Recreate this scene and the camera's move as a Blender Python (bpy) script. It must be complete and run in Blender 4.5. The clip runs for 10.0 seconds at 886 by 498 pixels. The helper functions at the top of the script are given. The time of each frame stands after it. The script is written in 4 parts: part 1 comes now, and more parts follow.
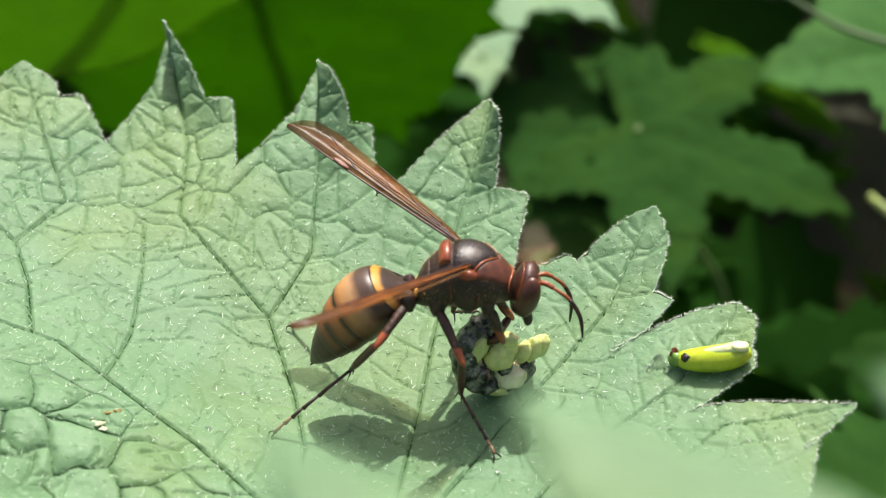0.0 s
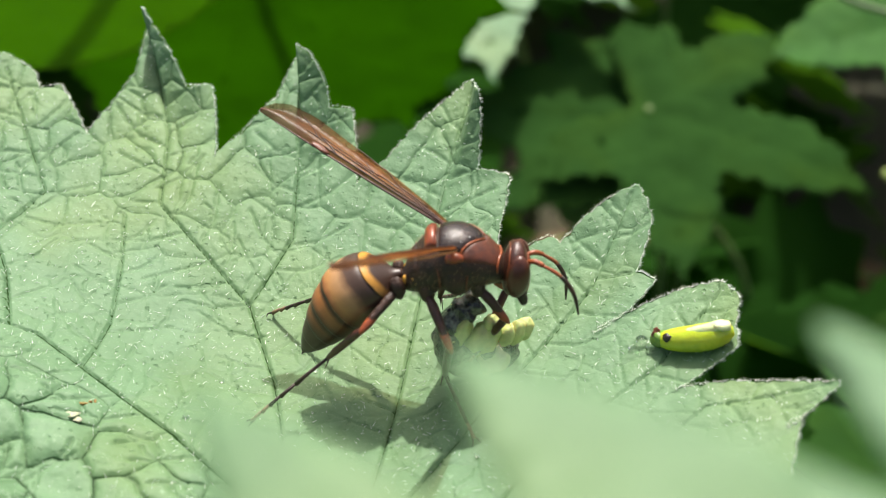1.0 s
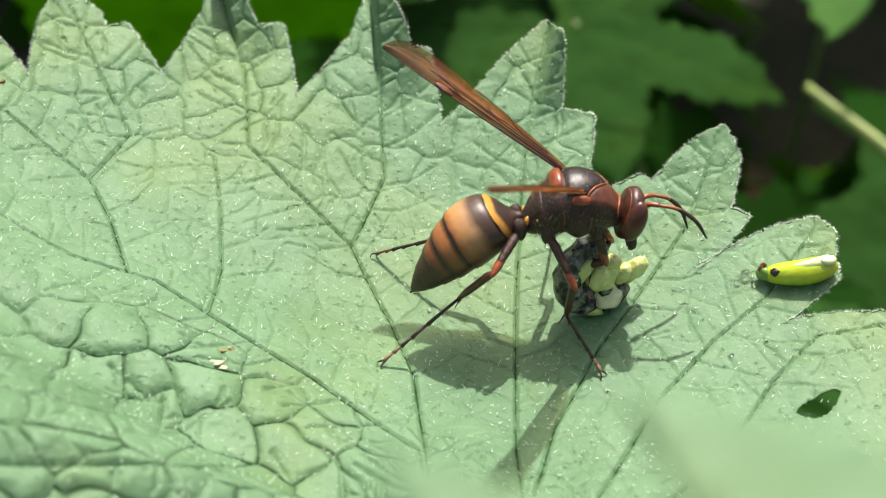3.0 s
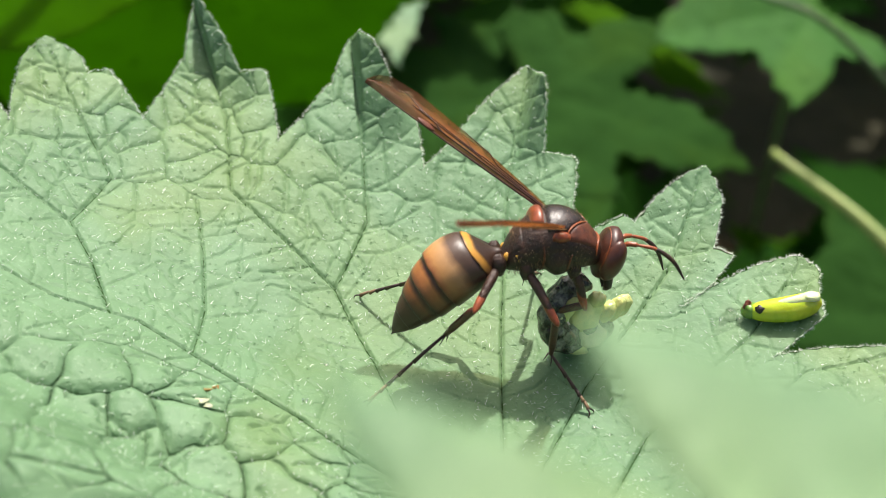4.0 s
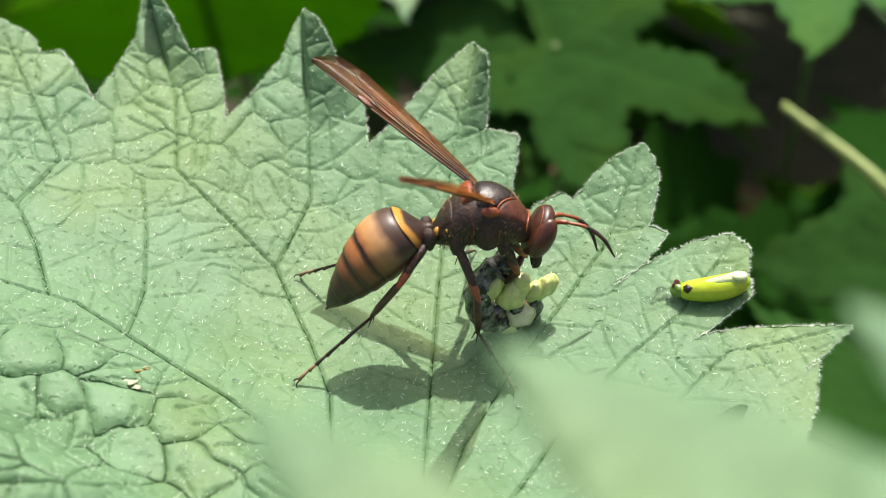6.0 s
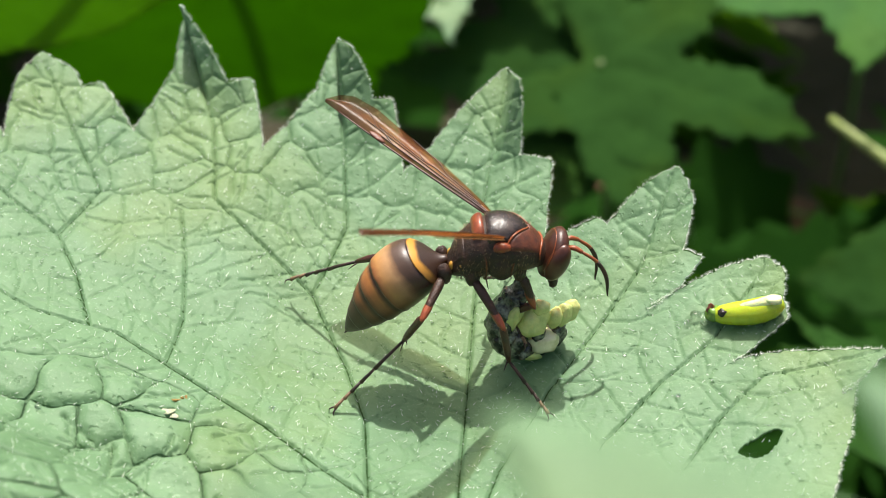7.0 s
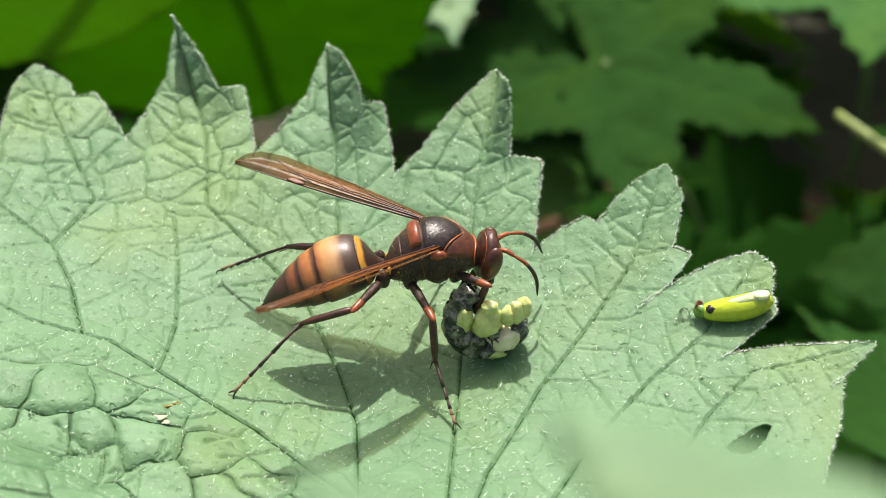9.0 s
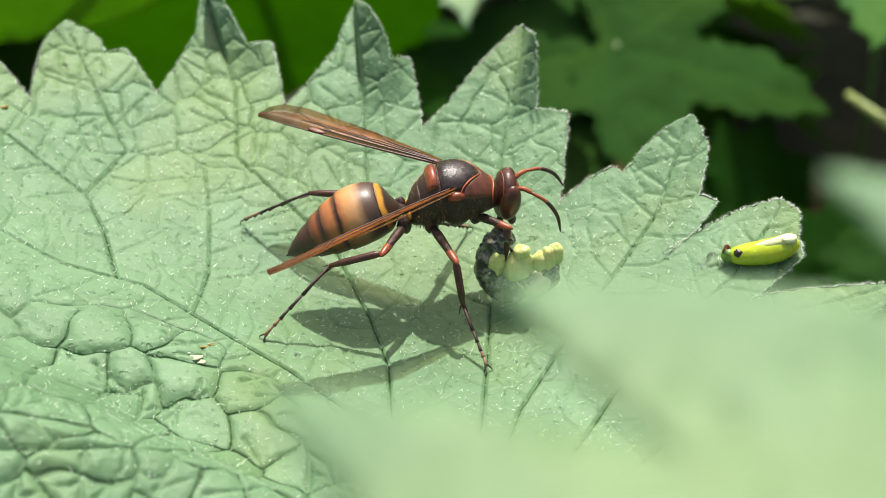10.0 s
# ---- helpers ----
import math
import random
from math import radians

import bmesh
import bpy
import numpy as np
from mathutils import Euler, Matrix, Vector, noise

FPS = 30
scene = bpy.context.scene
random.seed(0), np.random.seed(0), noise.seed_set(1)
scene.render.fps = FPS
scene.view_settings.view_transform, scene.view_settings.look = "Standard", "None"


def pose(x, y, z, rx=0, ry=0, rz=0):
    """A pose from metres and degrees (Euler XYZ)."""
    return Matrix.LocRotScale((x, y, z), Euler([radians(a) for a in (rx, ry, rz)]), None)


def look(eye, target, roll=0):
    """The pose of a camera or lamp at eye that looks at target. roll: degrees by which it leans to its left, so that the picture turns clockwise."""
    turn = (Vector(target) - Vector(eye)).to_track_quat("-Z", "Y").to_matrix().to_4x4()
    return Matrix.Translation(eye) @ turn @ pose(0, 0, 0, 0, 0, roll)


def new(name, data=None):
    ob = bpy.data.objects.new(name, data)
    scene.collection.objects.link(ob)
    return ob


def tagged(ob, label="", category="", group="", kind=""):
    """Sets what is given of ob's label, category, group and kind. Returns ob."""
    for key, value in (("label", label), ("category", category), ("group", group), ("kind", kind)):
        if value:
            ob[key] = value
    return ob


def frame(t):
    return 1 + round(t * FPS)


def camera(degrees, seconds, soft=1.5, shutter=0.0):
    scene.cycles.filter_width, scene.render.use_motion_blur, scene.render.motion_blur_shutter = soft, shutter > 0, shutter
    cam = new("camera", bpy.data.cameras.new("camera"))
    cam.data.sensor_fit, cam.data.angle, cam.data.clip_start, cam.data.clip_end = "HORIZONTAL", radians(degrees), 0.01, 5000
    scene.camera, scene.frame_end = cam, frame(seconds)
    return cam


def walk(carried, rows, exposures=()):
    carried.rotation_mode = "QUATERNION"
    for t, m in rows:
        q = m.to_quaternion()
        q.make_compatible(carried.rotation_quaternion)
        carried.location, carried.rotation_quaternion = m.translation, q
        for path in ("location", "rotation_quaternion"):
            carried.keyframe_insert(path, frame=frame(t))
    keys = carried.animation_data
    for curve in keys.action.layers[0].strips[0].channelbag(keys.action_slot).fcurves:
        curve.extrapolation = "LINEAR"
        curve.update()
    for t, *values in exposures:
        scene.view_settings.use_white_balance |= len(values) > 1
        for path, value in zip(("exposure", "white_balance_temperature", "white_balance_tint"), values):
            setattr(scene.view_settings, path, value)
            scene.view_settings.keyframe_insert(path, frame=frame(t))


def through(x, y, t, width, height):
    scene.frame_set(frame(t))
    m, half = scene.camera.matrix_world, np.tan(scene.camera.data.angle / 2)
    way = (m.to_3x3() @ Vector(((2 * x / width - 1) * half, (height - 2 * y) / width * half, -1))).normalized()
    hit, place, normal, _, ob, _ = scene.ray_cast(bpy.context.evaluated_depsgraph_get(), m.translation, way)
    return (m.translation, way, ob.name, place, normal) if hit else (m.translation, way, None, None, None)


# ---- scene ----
from mathutils import geometry

MM = 0.001

# ---- camera and its walk: seconds, place in millimetres, turn in degrees ----
cam = camera(35, 10.0, soft=0.7)
cam.data.dof.use_dof = True
cam.data.dof.focus_distance = 0.127
cam.data.dof.aperture_fstop = 31.0
PATH = [
    (0.0, 11.2, -101.6, 81.4, 52.18, -0.17, 3.94),
    (0.5, 8.8, -105.7, 73.8, 54.42, 0.82, 3.51),
    (1.0, 16.0, -100.1, 80.0, 51.65, 1.55, 4.34),
    (1.5, 7.9, -102.6, 78.9, 50.32, 0.94, 4.51),
    (2.0, 1.7, -97.7, 87.9, 47.62, 1.15, 1.39),
    (2.5, 0.1, -98.2, 87.3, 47.54, -0.62, -1.06),
    (3.0, -10.8, -101.1, 85.4, 47.50, -2.61, -2.07),
    (3.2, -10.6, -102.4, 83.2, 48.51, -2.87, -2.88),
    (4.3, -13.5, -103.5, 81.9, 51.13, -3.46, -3.50),
    (4.5, -13.3, -101.2, 85.9, 48.87, -1.97, -2.47),
    (5.0, -7.3, -103.3, 87.2, 49.51, -2.29, -1.89),
    (5.5, -1.5, -101.2, 88.5, 48.45, -2.38, -1.51),
    (5.7, -1.3, -102.4, 86.5, 48.24, -1.90, -1.91),
    (6.8, 0.8, -103.2, 87.6, 49.31, -0.11, -0.64),
    (7.0, 1.1, -102.7, 88.1, 48.96, 0.52, -0.36),
    (7.5, 1.2, -100.3, 92.1, 49.99, 1.10, -0.15),
    (8.0, -2.5, -102.8, 87.6, 48.93, 1.40, -0.41),
    (8.5, 4.7, -98.3, 90.2, 47.77, 2.37, 0.67),
    (9.0, 4.3, -103.3, 88.4, 49.09, 1.99, -0.38),
    (9.5, 1.8, -102.8, 90.9, 48.36, 2.72, 0.56),
    (10.0, 1.2, -108.2, 85.3, 49.35, 1.95, -0.42),
]
walk(cam, [(t, pose(x * MM, y * MM, z * MM, rx, ry, rz)) for t, x, y, z, rx, ry, rz in PATH])

# ---- light: a clear sky and a sun behind the plant ----
SUN_UP, SUN_SIDE = 66.0, 3.0
world = bpy.data.worlds.new("sky")
scene.world = world
world.use_nodes = True
sky = world.node_tree.nodes.new("ShaderNodeTexSky")
sky.sky_type, sky.sun_disc = "NISHITA", False
sky.dust_density, sky.ozone_density = 7.0, 0.0
sky.sun_elevation, sky.sun_rotation = radians(SUN_UP), radians(SUN_SIDE)
world.node_tree.links.new(sky.outputs[0], world.node_tree.nodes["Background"].inputs[0])
world.node_tree.nodes["Background"].inputs[1].default_value = 0.14
sun = new("sun", bpy.data.lights.new("sun", "SUN"))
sun.data.energy, sun.data.angle, sun.data.color = 4.5, radians(0.6), (1.0, 0.965, 0.91)
up, side = radians(SUN_UP), radians(SUN_SIDE)
sun.matrix_world = look((math.sin(side) * math.cos(up), math.cos(side) * math.cos(up), math.sin(up)), (0, 0, 0))
scene.view_settings.exposure = 0.52


# ---- materials ----
class Nodes:
    """A new material and short ways to add and link its nodes."""

    def __init__(self, name):
        self.material = bpy.data.materials.new(name)
        self.material.use_nodes = True
        self.tree = self.material.node_tree
        self.shader = self.tree.nodes["Principled BSDF"]
        self.out = self.tree.nodes["Material Output"]

    def add(self, kind, values=(), **settings):
        node = self.tree.nodes.new(kind)
        for key, value in settings.items():
            setattr(node, key, value)
        for key, value in dict(values).items():
            if isinstance(value, bpy.types.NodeSocket):
                self.tree.links.new(value, node.inputs[key])
            else:
                node.inputs[key].default_value = value
        return node

    def noise(self, size, detail=4.0, rough=0.55, distort=0.0):
        """Noise with a grain of about size millimetres, in the thing's own space."""
        where = self.add("ShaderNodeTexCoord").outputs["Object"]
        return self.add("ShaderNodeTexNoise", {"Vector": where, "Scale": 1 / (size * MM), "Detail": detail, "Roughness": rough, "Distortion": distort}).outputs["Fac"]

    def ramp(self, value, stops):
        node = self.add("ShaderNodeValToRGB", {"Fac": value})
        marks = node.color_ramp.elements
        while len(marks) < len(stops):
            marks.new(0.5)
        for mark, (place, colour) in zip(marks, stops):
            mark.position, mark.color = place, (*colour, 1) if len(colour) == 3 else colour
        return node.outputs["Color"]

    def mix(self, amount, a, b, way="MIX"):
        node = self.add("ShaderNodeMix", data_type="RGBA", blend_type=way)
        for key, value in ((0, amount), (6, a), (7, b)):
            if isinstance(value, bpy.types.NodeSocket):
                self.tree.links.new(value, node.inputs[key])
            else:
                node.inputs[key].default_value = value if key == 0 or len(value) == 4 else (*value, 1)
        return node.outputs[2]

    def math(self, operation, a, b=0.0, c=0.0, clamp=False):
        node = self.add("ShaderNodeMath", operation=operation, use_clamp=clamp)
        for key, value in enumerate((a, b, c)):
            if isinstance(value, bpy.types.NodeSocket):
                self.tree.links.new(value, node.inputs[key])
            else:
                node.inputs[key].default_value = value
        return node.outputs[0]

    def attribute(self, name):
        return self.add("ShaderNodeAttribute", attribute_name=name).outputs["Fac"]

    def bump(self, height, depth):
        return self.add("ShaderNodeBump", {"Height": height, "Distance": depth * MM, "Strength": 1.0}).outputs["Normal"]

    def set(self, **values):
        for key, value in values.items():
            key = key.replace("_", " ")
            if isinstance(value, bpy.types.NodeSocket):
                self.tree.links.new(value, self.shader.inputs[key])
            else:
                self.shader.inputs[key].default_value = (*value, 1) if isinstance(value, tuple) and len(value) == 3 else value
        return self

    def through_light(self, colour, amount):
        """Lets a share of the light through, tinted, as thin leaves and wings do."""
        glow = self.add("ShaderNodeBsdfTranslucent")
        if isinstance(colour, bpy.types.NodeSocket):
            self.tree.links.new(colour, glow.inputs["Color"])
        else:
            glow.inputs["Color"].default_value = (*colour, 1)
        both = self.add("ShaderNodeMixShader", {0: amount, 1: self.shader.outputs[0], 2: glow.outputs[0]})
        self.tree.links.new(both.outputs[0], self.out.inputs["Surface"])
        return self


def leaf_material(name, dark, light, through, rough, share, sheen=0.0, sparkle_share=0.03, gloss=0.25):
    n = Nodes(name)
    # how far the main veins and the net between them lie, in shares of their width
    main, net, crease = n.attribute("main"), n.attribute("net"), n.attribute("crease")
    vein = n.ramp(n.math("ADD", main, n.math("MULTIPLY", n.math("SUBTRACT", n.noise(1.5, 2.0), 0.5), 0.25)), [(0.15, (1, 1, 1)), (0.32, (0, 0, 0))])
    core = n.ramp(main, [(0.05, (1, 1, 1)), (0.16, (0, 0, 0))])
    patchy = n.ramp(n.noise(8.0, 2.0), [(0.36, (0.3, 0.3, 0.3)), (0.55, (1, 1, 1))])
    # the fine net's dark lines, deepened by painted crease shade where quilted
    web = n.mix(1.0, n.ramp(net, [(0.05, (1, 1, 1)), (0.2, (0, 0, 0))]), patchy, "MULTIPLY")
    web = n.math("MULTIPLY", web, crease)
    yellowing = n.ramp(n.noise(26.0, 3.0, 0.5), [(0.5, (0, 0, 0)), (0.68, (1, 1, 1))])
    tone = n.ramp(n.noise(9.0, 5.0, 0.6), [(0.3, dark), (0.72, light)])
    tone = n.mix(n.math("MULTIPLY", n.noise(0.9, 3.0), 0.2), tone, tuple(c * 1.9 for c in light))
    tone = n.mix(n.math("MULTIPLY", yellowing, 0.5), tone, (light[0] * 1.35, light[1] * 1.08, light[2] * 0.6))
    pits = n.ramp(n.noise(0.7, 2.0, 0.5), [(0.27, (1, 1, 1)), (0.36, (0, 0, 0))])
    tone = n.mix(n.math("MULTIPLY", pits, 0.3), tone, tuple(c * 0.5 for c in dark))
    # pale specks painted in for the sun's glints on the hairy surface
    sparkles = n.ramp(n.noise(0.6, 4.0, 0.75, 1.5), [(0.6, (0, 0, 0)), (0.66, (1, 1, 1))])
    tone = n.mix(n.math("MULTIPLY", sparkles, sparkle_share), tone, (0.42, 0.6, 0.36))
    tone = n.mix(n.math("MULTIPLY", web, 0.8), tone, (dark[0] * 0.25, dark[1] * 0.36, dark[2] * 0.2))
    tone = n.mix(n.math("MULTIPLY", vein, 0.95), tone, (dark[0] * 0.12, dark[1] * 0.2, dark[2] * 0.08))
    tone = n.mix(n.math("MULTIPLY", core, 0.16), tone, tuple(c * 1.1 for c in light))
    height = n.math("ADD", n.math("MULTIPLY", n.noise(0.5, 3.0, 0.5), 0.22), n.noise(2.2, 2.0))
    height = n.math("SUBTRACT", height, n.math("MULTIPLY", pits, 0.22))
    height = n.math("SUBTRACT", height, n.math("MULTIPLY", web, 0.7))
    n.set(Base_Color=tone, Roughness=rough, Normal=n.bump(height, 0.36), Specular_IOR_Level=n.math("MULTIPLY", n.math("SUBTRACT", 1.0, vein, 0.0, True), gloss), Sheen_Weight=sheen, Sheen_Roughness=0.4)
    n.set(Sheen_Tint=(0.85, 1.0, 0.85))
    n.through_light(n.mix(n.math("MULTIPLY", vein, 0.5), through, tuple(c * 0.5 for c in through)), share)
    return n.material


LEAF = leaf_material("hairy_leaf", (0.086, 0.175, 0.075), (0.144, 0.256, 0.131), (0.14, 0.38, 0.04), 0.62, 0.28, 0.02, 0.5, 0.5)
# background green, darkened in its colour to stand for shade
LEAF_FAR = leaf_material("shade_toned_leaf", (0.03, 0.10, 0.02), (0.055, 0.16, 0.03), (0.10, 0.26, 0.012), 0.65, 0.4, 0.0, 0.02, 0.12)
LEAF_MID = leaf_material("dull_leaf", (0.085, 0.175, 0.036), (0.14, 0.27, 0.06), (0.2, 0.4, 0.025), 0.7, 0.4, 0.0, 0.02, 0.08)
LEAF_YOUNG = leaf_material("young_leaf", (0.08, 0.2, 0.02), (0.13, 0.3, 0.03), (0.21, 0.40, 0.006), 0.55, 0.6, 0.0, 0.0, 0.12)
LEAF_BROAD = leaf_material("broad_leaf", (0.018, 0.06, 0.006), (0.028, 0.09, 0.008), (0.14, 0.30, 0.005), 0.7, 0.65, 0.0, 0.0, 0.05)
# a still darker green, with the leaf's shade put into its colour
LEAF_SHADE_TONED = leaf_material("dark_shade_toned_leaf", (0.015, 0.048, 0.009), (0.028, 0.08, 0.015), (0.05, 0.14, 0.01), 0.8, 0.4, 0.0, 0.0, 0.03)


def plain(name, colour, rough=0.4, other=None, size=1.0, bump=0.0, **more):
    """One stuff, mottled with a second tone, with a fine relief."""
    n = Nodes(name)
    other = other or tuple(c * 0.6 for c in colour)
    n.set(Base_Color=n.ramp(n.noise(size), [(0.35, colour), (0.7, other)]), Roughness=rough, **more)
    if bump:
        n.set(Normal=n.bump(n.noise(size * 0.4, 5.0, 0.65), bump))
    return n.material


STEM = plain("stem", (0.16, 0.24, 0.06), 0.5, (0.1, 0.15, 0.05), 3.0, 0.1)
STEM_DARK = plain("dark_stem", (0.06, 0.11, 0.03), 0.6, (0.04, 0.07, 0.02), 3.0, 0.1)
GRASS = plain("grass", (0.3, 0.36, 0.1), 0.5, (0.22, 0.3, 0.08), 4.0, 0.1)
HAIR = plain("hair", (0.76, 0.86, 0.68), 0.4)
PILE = plain("pile", (0.3, 0.2, 0.1), 0.6)
SOIL = plain("soil", (0.026, 0.027, 0.012), 0.95, (0.05, 0.042, 0.02), 25.0, 4.0)
LITTER = plain("litter", (0.16, 0.085, 0.045), 0.9, (0.085, 0.055, 0.028), 6.0, 0.5)
SCAR = plain("scar", (0.16, 0.08, 0.02), 0.8, (0.3, 0.22, 0.05), 0.5, 0.1)
FLAKE = plain("flake", (0.48, 0.48, 0.33), 0.8, (0.3, 0.36, 0.2), 0.4, 0.15)
CORAL = plain("coral_chitin", (0.27, 0.062, 0.02), 0.33, (0.11, 0.028, 0.012), 0.7, 0.02)
CHITIN = plain("dark_chitin", (0.018, 0.010, 0.006), 0.46, (0.05, 0.02, 0.010), 0.9, 0.12, Specular_IOR_Level=0.45)
RUST = plain("rust_chitin", (0.16, 0.042, 0.014), 0.42, (0.06, 0.018, 0.009), 0.8, 0.06)
COLLAR = plain("collar_chitin", (0.115, 0.031, 0.012), 0.45, (0.05, 0.016, 0.008), 0.7, 0.06)
AMBER = plain("amber_chitin", (0.27, 0.075, 0.02), 0.34, (0.2, 0.042, 0.013), 0.8, 0.02)
TAN = plain("tan_chitin", (0.2, 0.12, 0.06), 0.5, (0.1, 0.05, 0.025), 0.5, 0.03)
YELLOW = plain("yellow_chitin", (0.62, 0.36, 0.05), 0.35, (0.5, 0.24, 0.03), 0.6, 0.02)
EYE = plain("eye", (0.085, 0.026, 0.012), 0.3, (0.05, 0.016, 0.009), 0.9, 0.01)
UMBER = plain("umber_chitin", (0.075, 0.022, 0.010), 0.38, (0.03, 0.011, 0.007), 1.0, 0.04)
BLACK = plain("black_chitin", (0.014, 0.010, 0.008), 0.24, (0.04, 0.026, 0.02), 0.5, 0.05)


# ---- helpers for shapes, in millimetres ----
def mesh(name, verts, faces, material, smooth=True, **fields):
    """A mesh from millimetres; fields are numbers for each vertex."""
    data = bpy.data.meshes.new(name)
    data.from_pydata([tuple(float(c) * MM for c in v) for v in verts], [], [tuple(int(i) for i in f) for f in faces])
    data.update()
    data.polygons.foreach_set("use_smooth", [smooth] * len(data.polygons))
    for key, values in fields.items():
        layer = data.attributes.new(key, "FLOAT", "POINT")
        layer.data.foreach_set("value", [float(v) for v in values])
    for one in material if isinstance(material, (list, tuple)) else [material]:
        data.materials.append(one)
    return data


def part(name, data, parent, label="", place=None):
    """Links a mesh as one part under a thing or under a part."""
    ob = new(name, data)
    ob.parent = parent
    if place is not None:
        ob.matrix_basis = place
    return tagged(ob, label)


def thing(name, label, category, place=None, data=None, group="", kind=""):
    ob = new(name, data)
    if place is not None:
        ob.matrix_basis = place
    return tagged(ob, label, category, group, kind)


def smooth_line(points, steps):
    """A smooth curve through the points."""
    p = [np.array(q, float) for q in points]
    p = [2 * p[0] - p[1], *p, 2 * p[-1] - p[-2]]
    line = []
    for a, b, c, d in zip(p, p[1:], p[2:], p[3:]):
        for u in np.arange(steps) / steps:
            line.append(0.5 * (2 * b + (c - a) * u + (2 * a - 5 * b + 4 * c - d) * u * u + (3 * b - a - 3 * c + d) * u ** 3))
    return np.array([*line, p[-2]])


def tube(line, radii, sides=10, flat=1.0, caps=True):
    """Sweeps a round, or flattened, section along a line; radii are given along it and spread evenly."""
    line = np.array(line, float)
    radii = np.interp(np.linspace(0, 1, len(line)), np.linspace(0, 1, len(radii)), radii)
    ahead = np.gradient(line, axis=0)
    ahead /= np.linalg.norm(ahead, axis=1)[:, None] + 1e-12
    ref = np.array([0.0, 1.0, 0.0]) if abs(ahead[0][1]) < 0.9 else np.array([0.0, 0.0, 1.0])
    verts, faces = [], []
    for p, a, r in zip(line, ahead, radii):
        e = np.cross(a, ref)
        e /= np.linalg.norm(e)
        f = np.cross(a, e)
        ref = -f if np.dot(-f, ref) > 0 else f
        for k in range(sides):
            w = 2 * math.pi * k / sides
            verts.append(p + r * (math.cos(w) * e + flat * math.sin(w) * f))
    for i in range(len(line) - 1):
        for k in range(sides):
            m = (k + 1) % sides
            faces.append((i * sides + k, i * sides + m, (i + 1) * sides + m, (i + 1) * sides + k))
    if caps:
        faces += [tuple(range(sides))[::-1], tuple(range(len(line) * sides - sides, len(line) * sides))]
    return verts, faces


def loft(stations, sides=24, steps=5):
    """A body along x from stations (x, z, half width, half height), rounded between them."""
    line = smooth_line(stations, steps)
    verts, faces, along = [], [], []
    for i, (x, z, w, h) in enumerate(line):
        for k in range(sides):
            a = 2 * math.pi * k / sides
            verts.append((x, max(w, 0.02) * math.cos(a), z + max(h, 0.02) * math.sin(a)))
            along.append(i / (len(line) - 1))
    for i in range(len(line) - 1):
        for k in range(sides):
            m = (k + 1) % sides
            faces.append((i * sides + k, (i + 1) * sides + k, (i + 1) * sides + m, i * sides + m))
    faces += [tuple(range(sides)), tuple(range(len(verts) - sides, len(verts)))[::-1]]
    return verts, faces, along


def ball(centre, size, rings=10, sides=14, lumps=0.0, seed=0.0):
    """A round lump of three half sizes."""
    verts, faces = [], []
    for i in range(rings + 1):
        b = math.pi * i / rings
        for k in range(sides):
            a = 2 * math.pi * k / sides
            d = Vector((math.sin(b) * math.cos(a), math.sin(b) * math.sin(a), math.cos(b)))
            s = 1 + lumps * noise.noise(d * 1.7 + Vector((seed, seed * 0.7, 3.1)))
            verts.append(tuple(centre[j] + size[j] * d[j] * s for j in range(3)))
    for i in range(rings):
        for k in range(sides):
            m = (k + 1) % sides
            faces.append((i * sides + k, (i + 1) * sides + k, (i + 1) * sides + m, i * sides + m))
    return verts, faces


def joined(*pieces):
    verts, faces = [], []
    for v, f in pieces:
        faces += [tuple(i + len(verts) for i in g) for g in f]
        verts += [tuple(p) for p in v]
    return verts, faces


# ---- leaves ----
def toothed(corners, tooth, step, rng, bulge=0.02):
    """A leaf's edge through its tips and notches: bulged a little, with small teeth."""
    edge = []
    for (ax, ay), (bx, by) in zip(corners, corners[1:] + corners[:1]):
        a, b = np.array((ax, ay)), np.array((bx, by))
        long = np.linalg.norm(b - a)
        out = np.array((-(b - a)[1], (b - a)[0])) / max(long, 1e-6)
        count = max(2, int(long / step))
        for k in range(count):
            u = k / count
            lift = bulge * long * 4 * u * (1 - u)
            if tooth and 0 < k:
                lift += tooth * (rng.random() * 0.8 + (0.6 if k % 2 else -0.5))
            edge.append(a + (b - a) * u + out * lift)
    return np.array(edge)


def line_distance(points, lines):
    """How far points of the plane lie from polylines, each with a width that falls towards its end: distance over width, least of all."""
    best = np.full(len(points), 1e9)
    for line, wide in lines:
        line = np.array(line, float)
        share = np.linspace(1.0, 0.35, len(line))
        for (a, b, s) in zip(line, line[1:], share):
            ab = b - a
            u = np.clip(((points - a) @ ab) / (ab @ ab), 0, 1)
            best = np.minimum(best, np.linalg.norm(points - a - u[:, None] * ab, axis=1) / (wide * s))
    return best


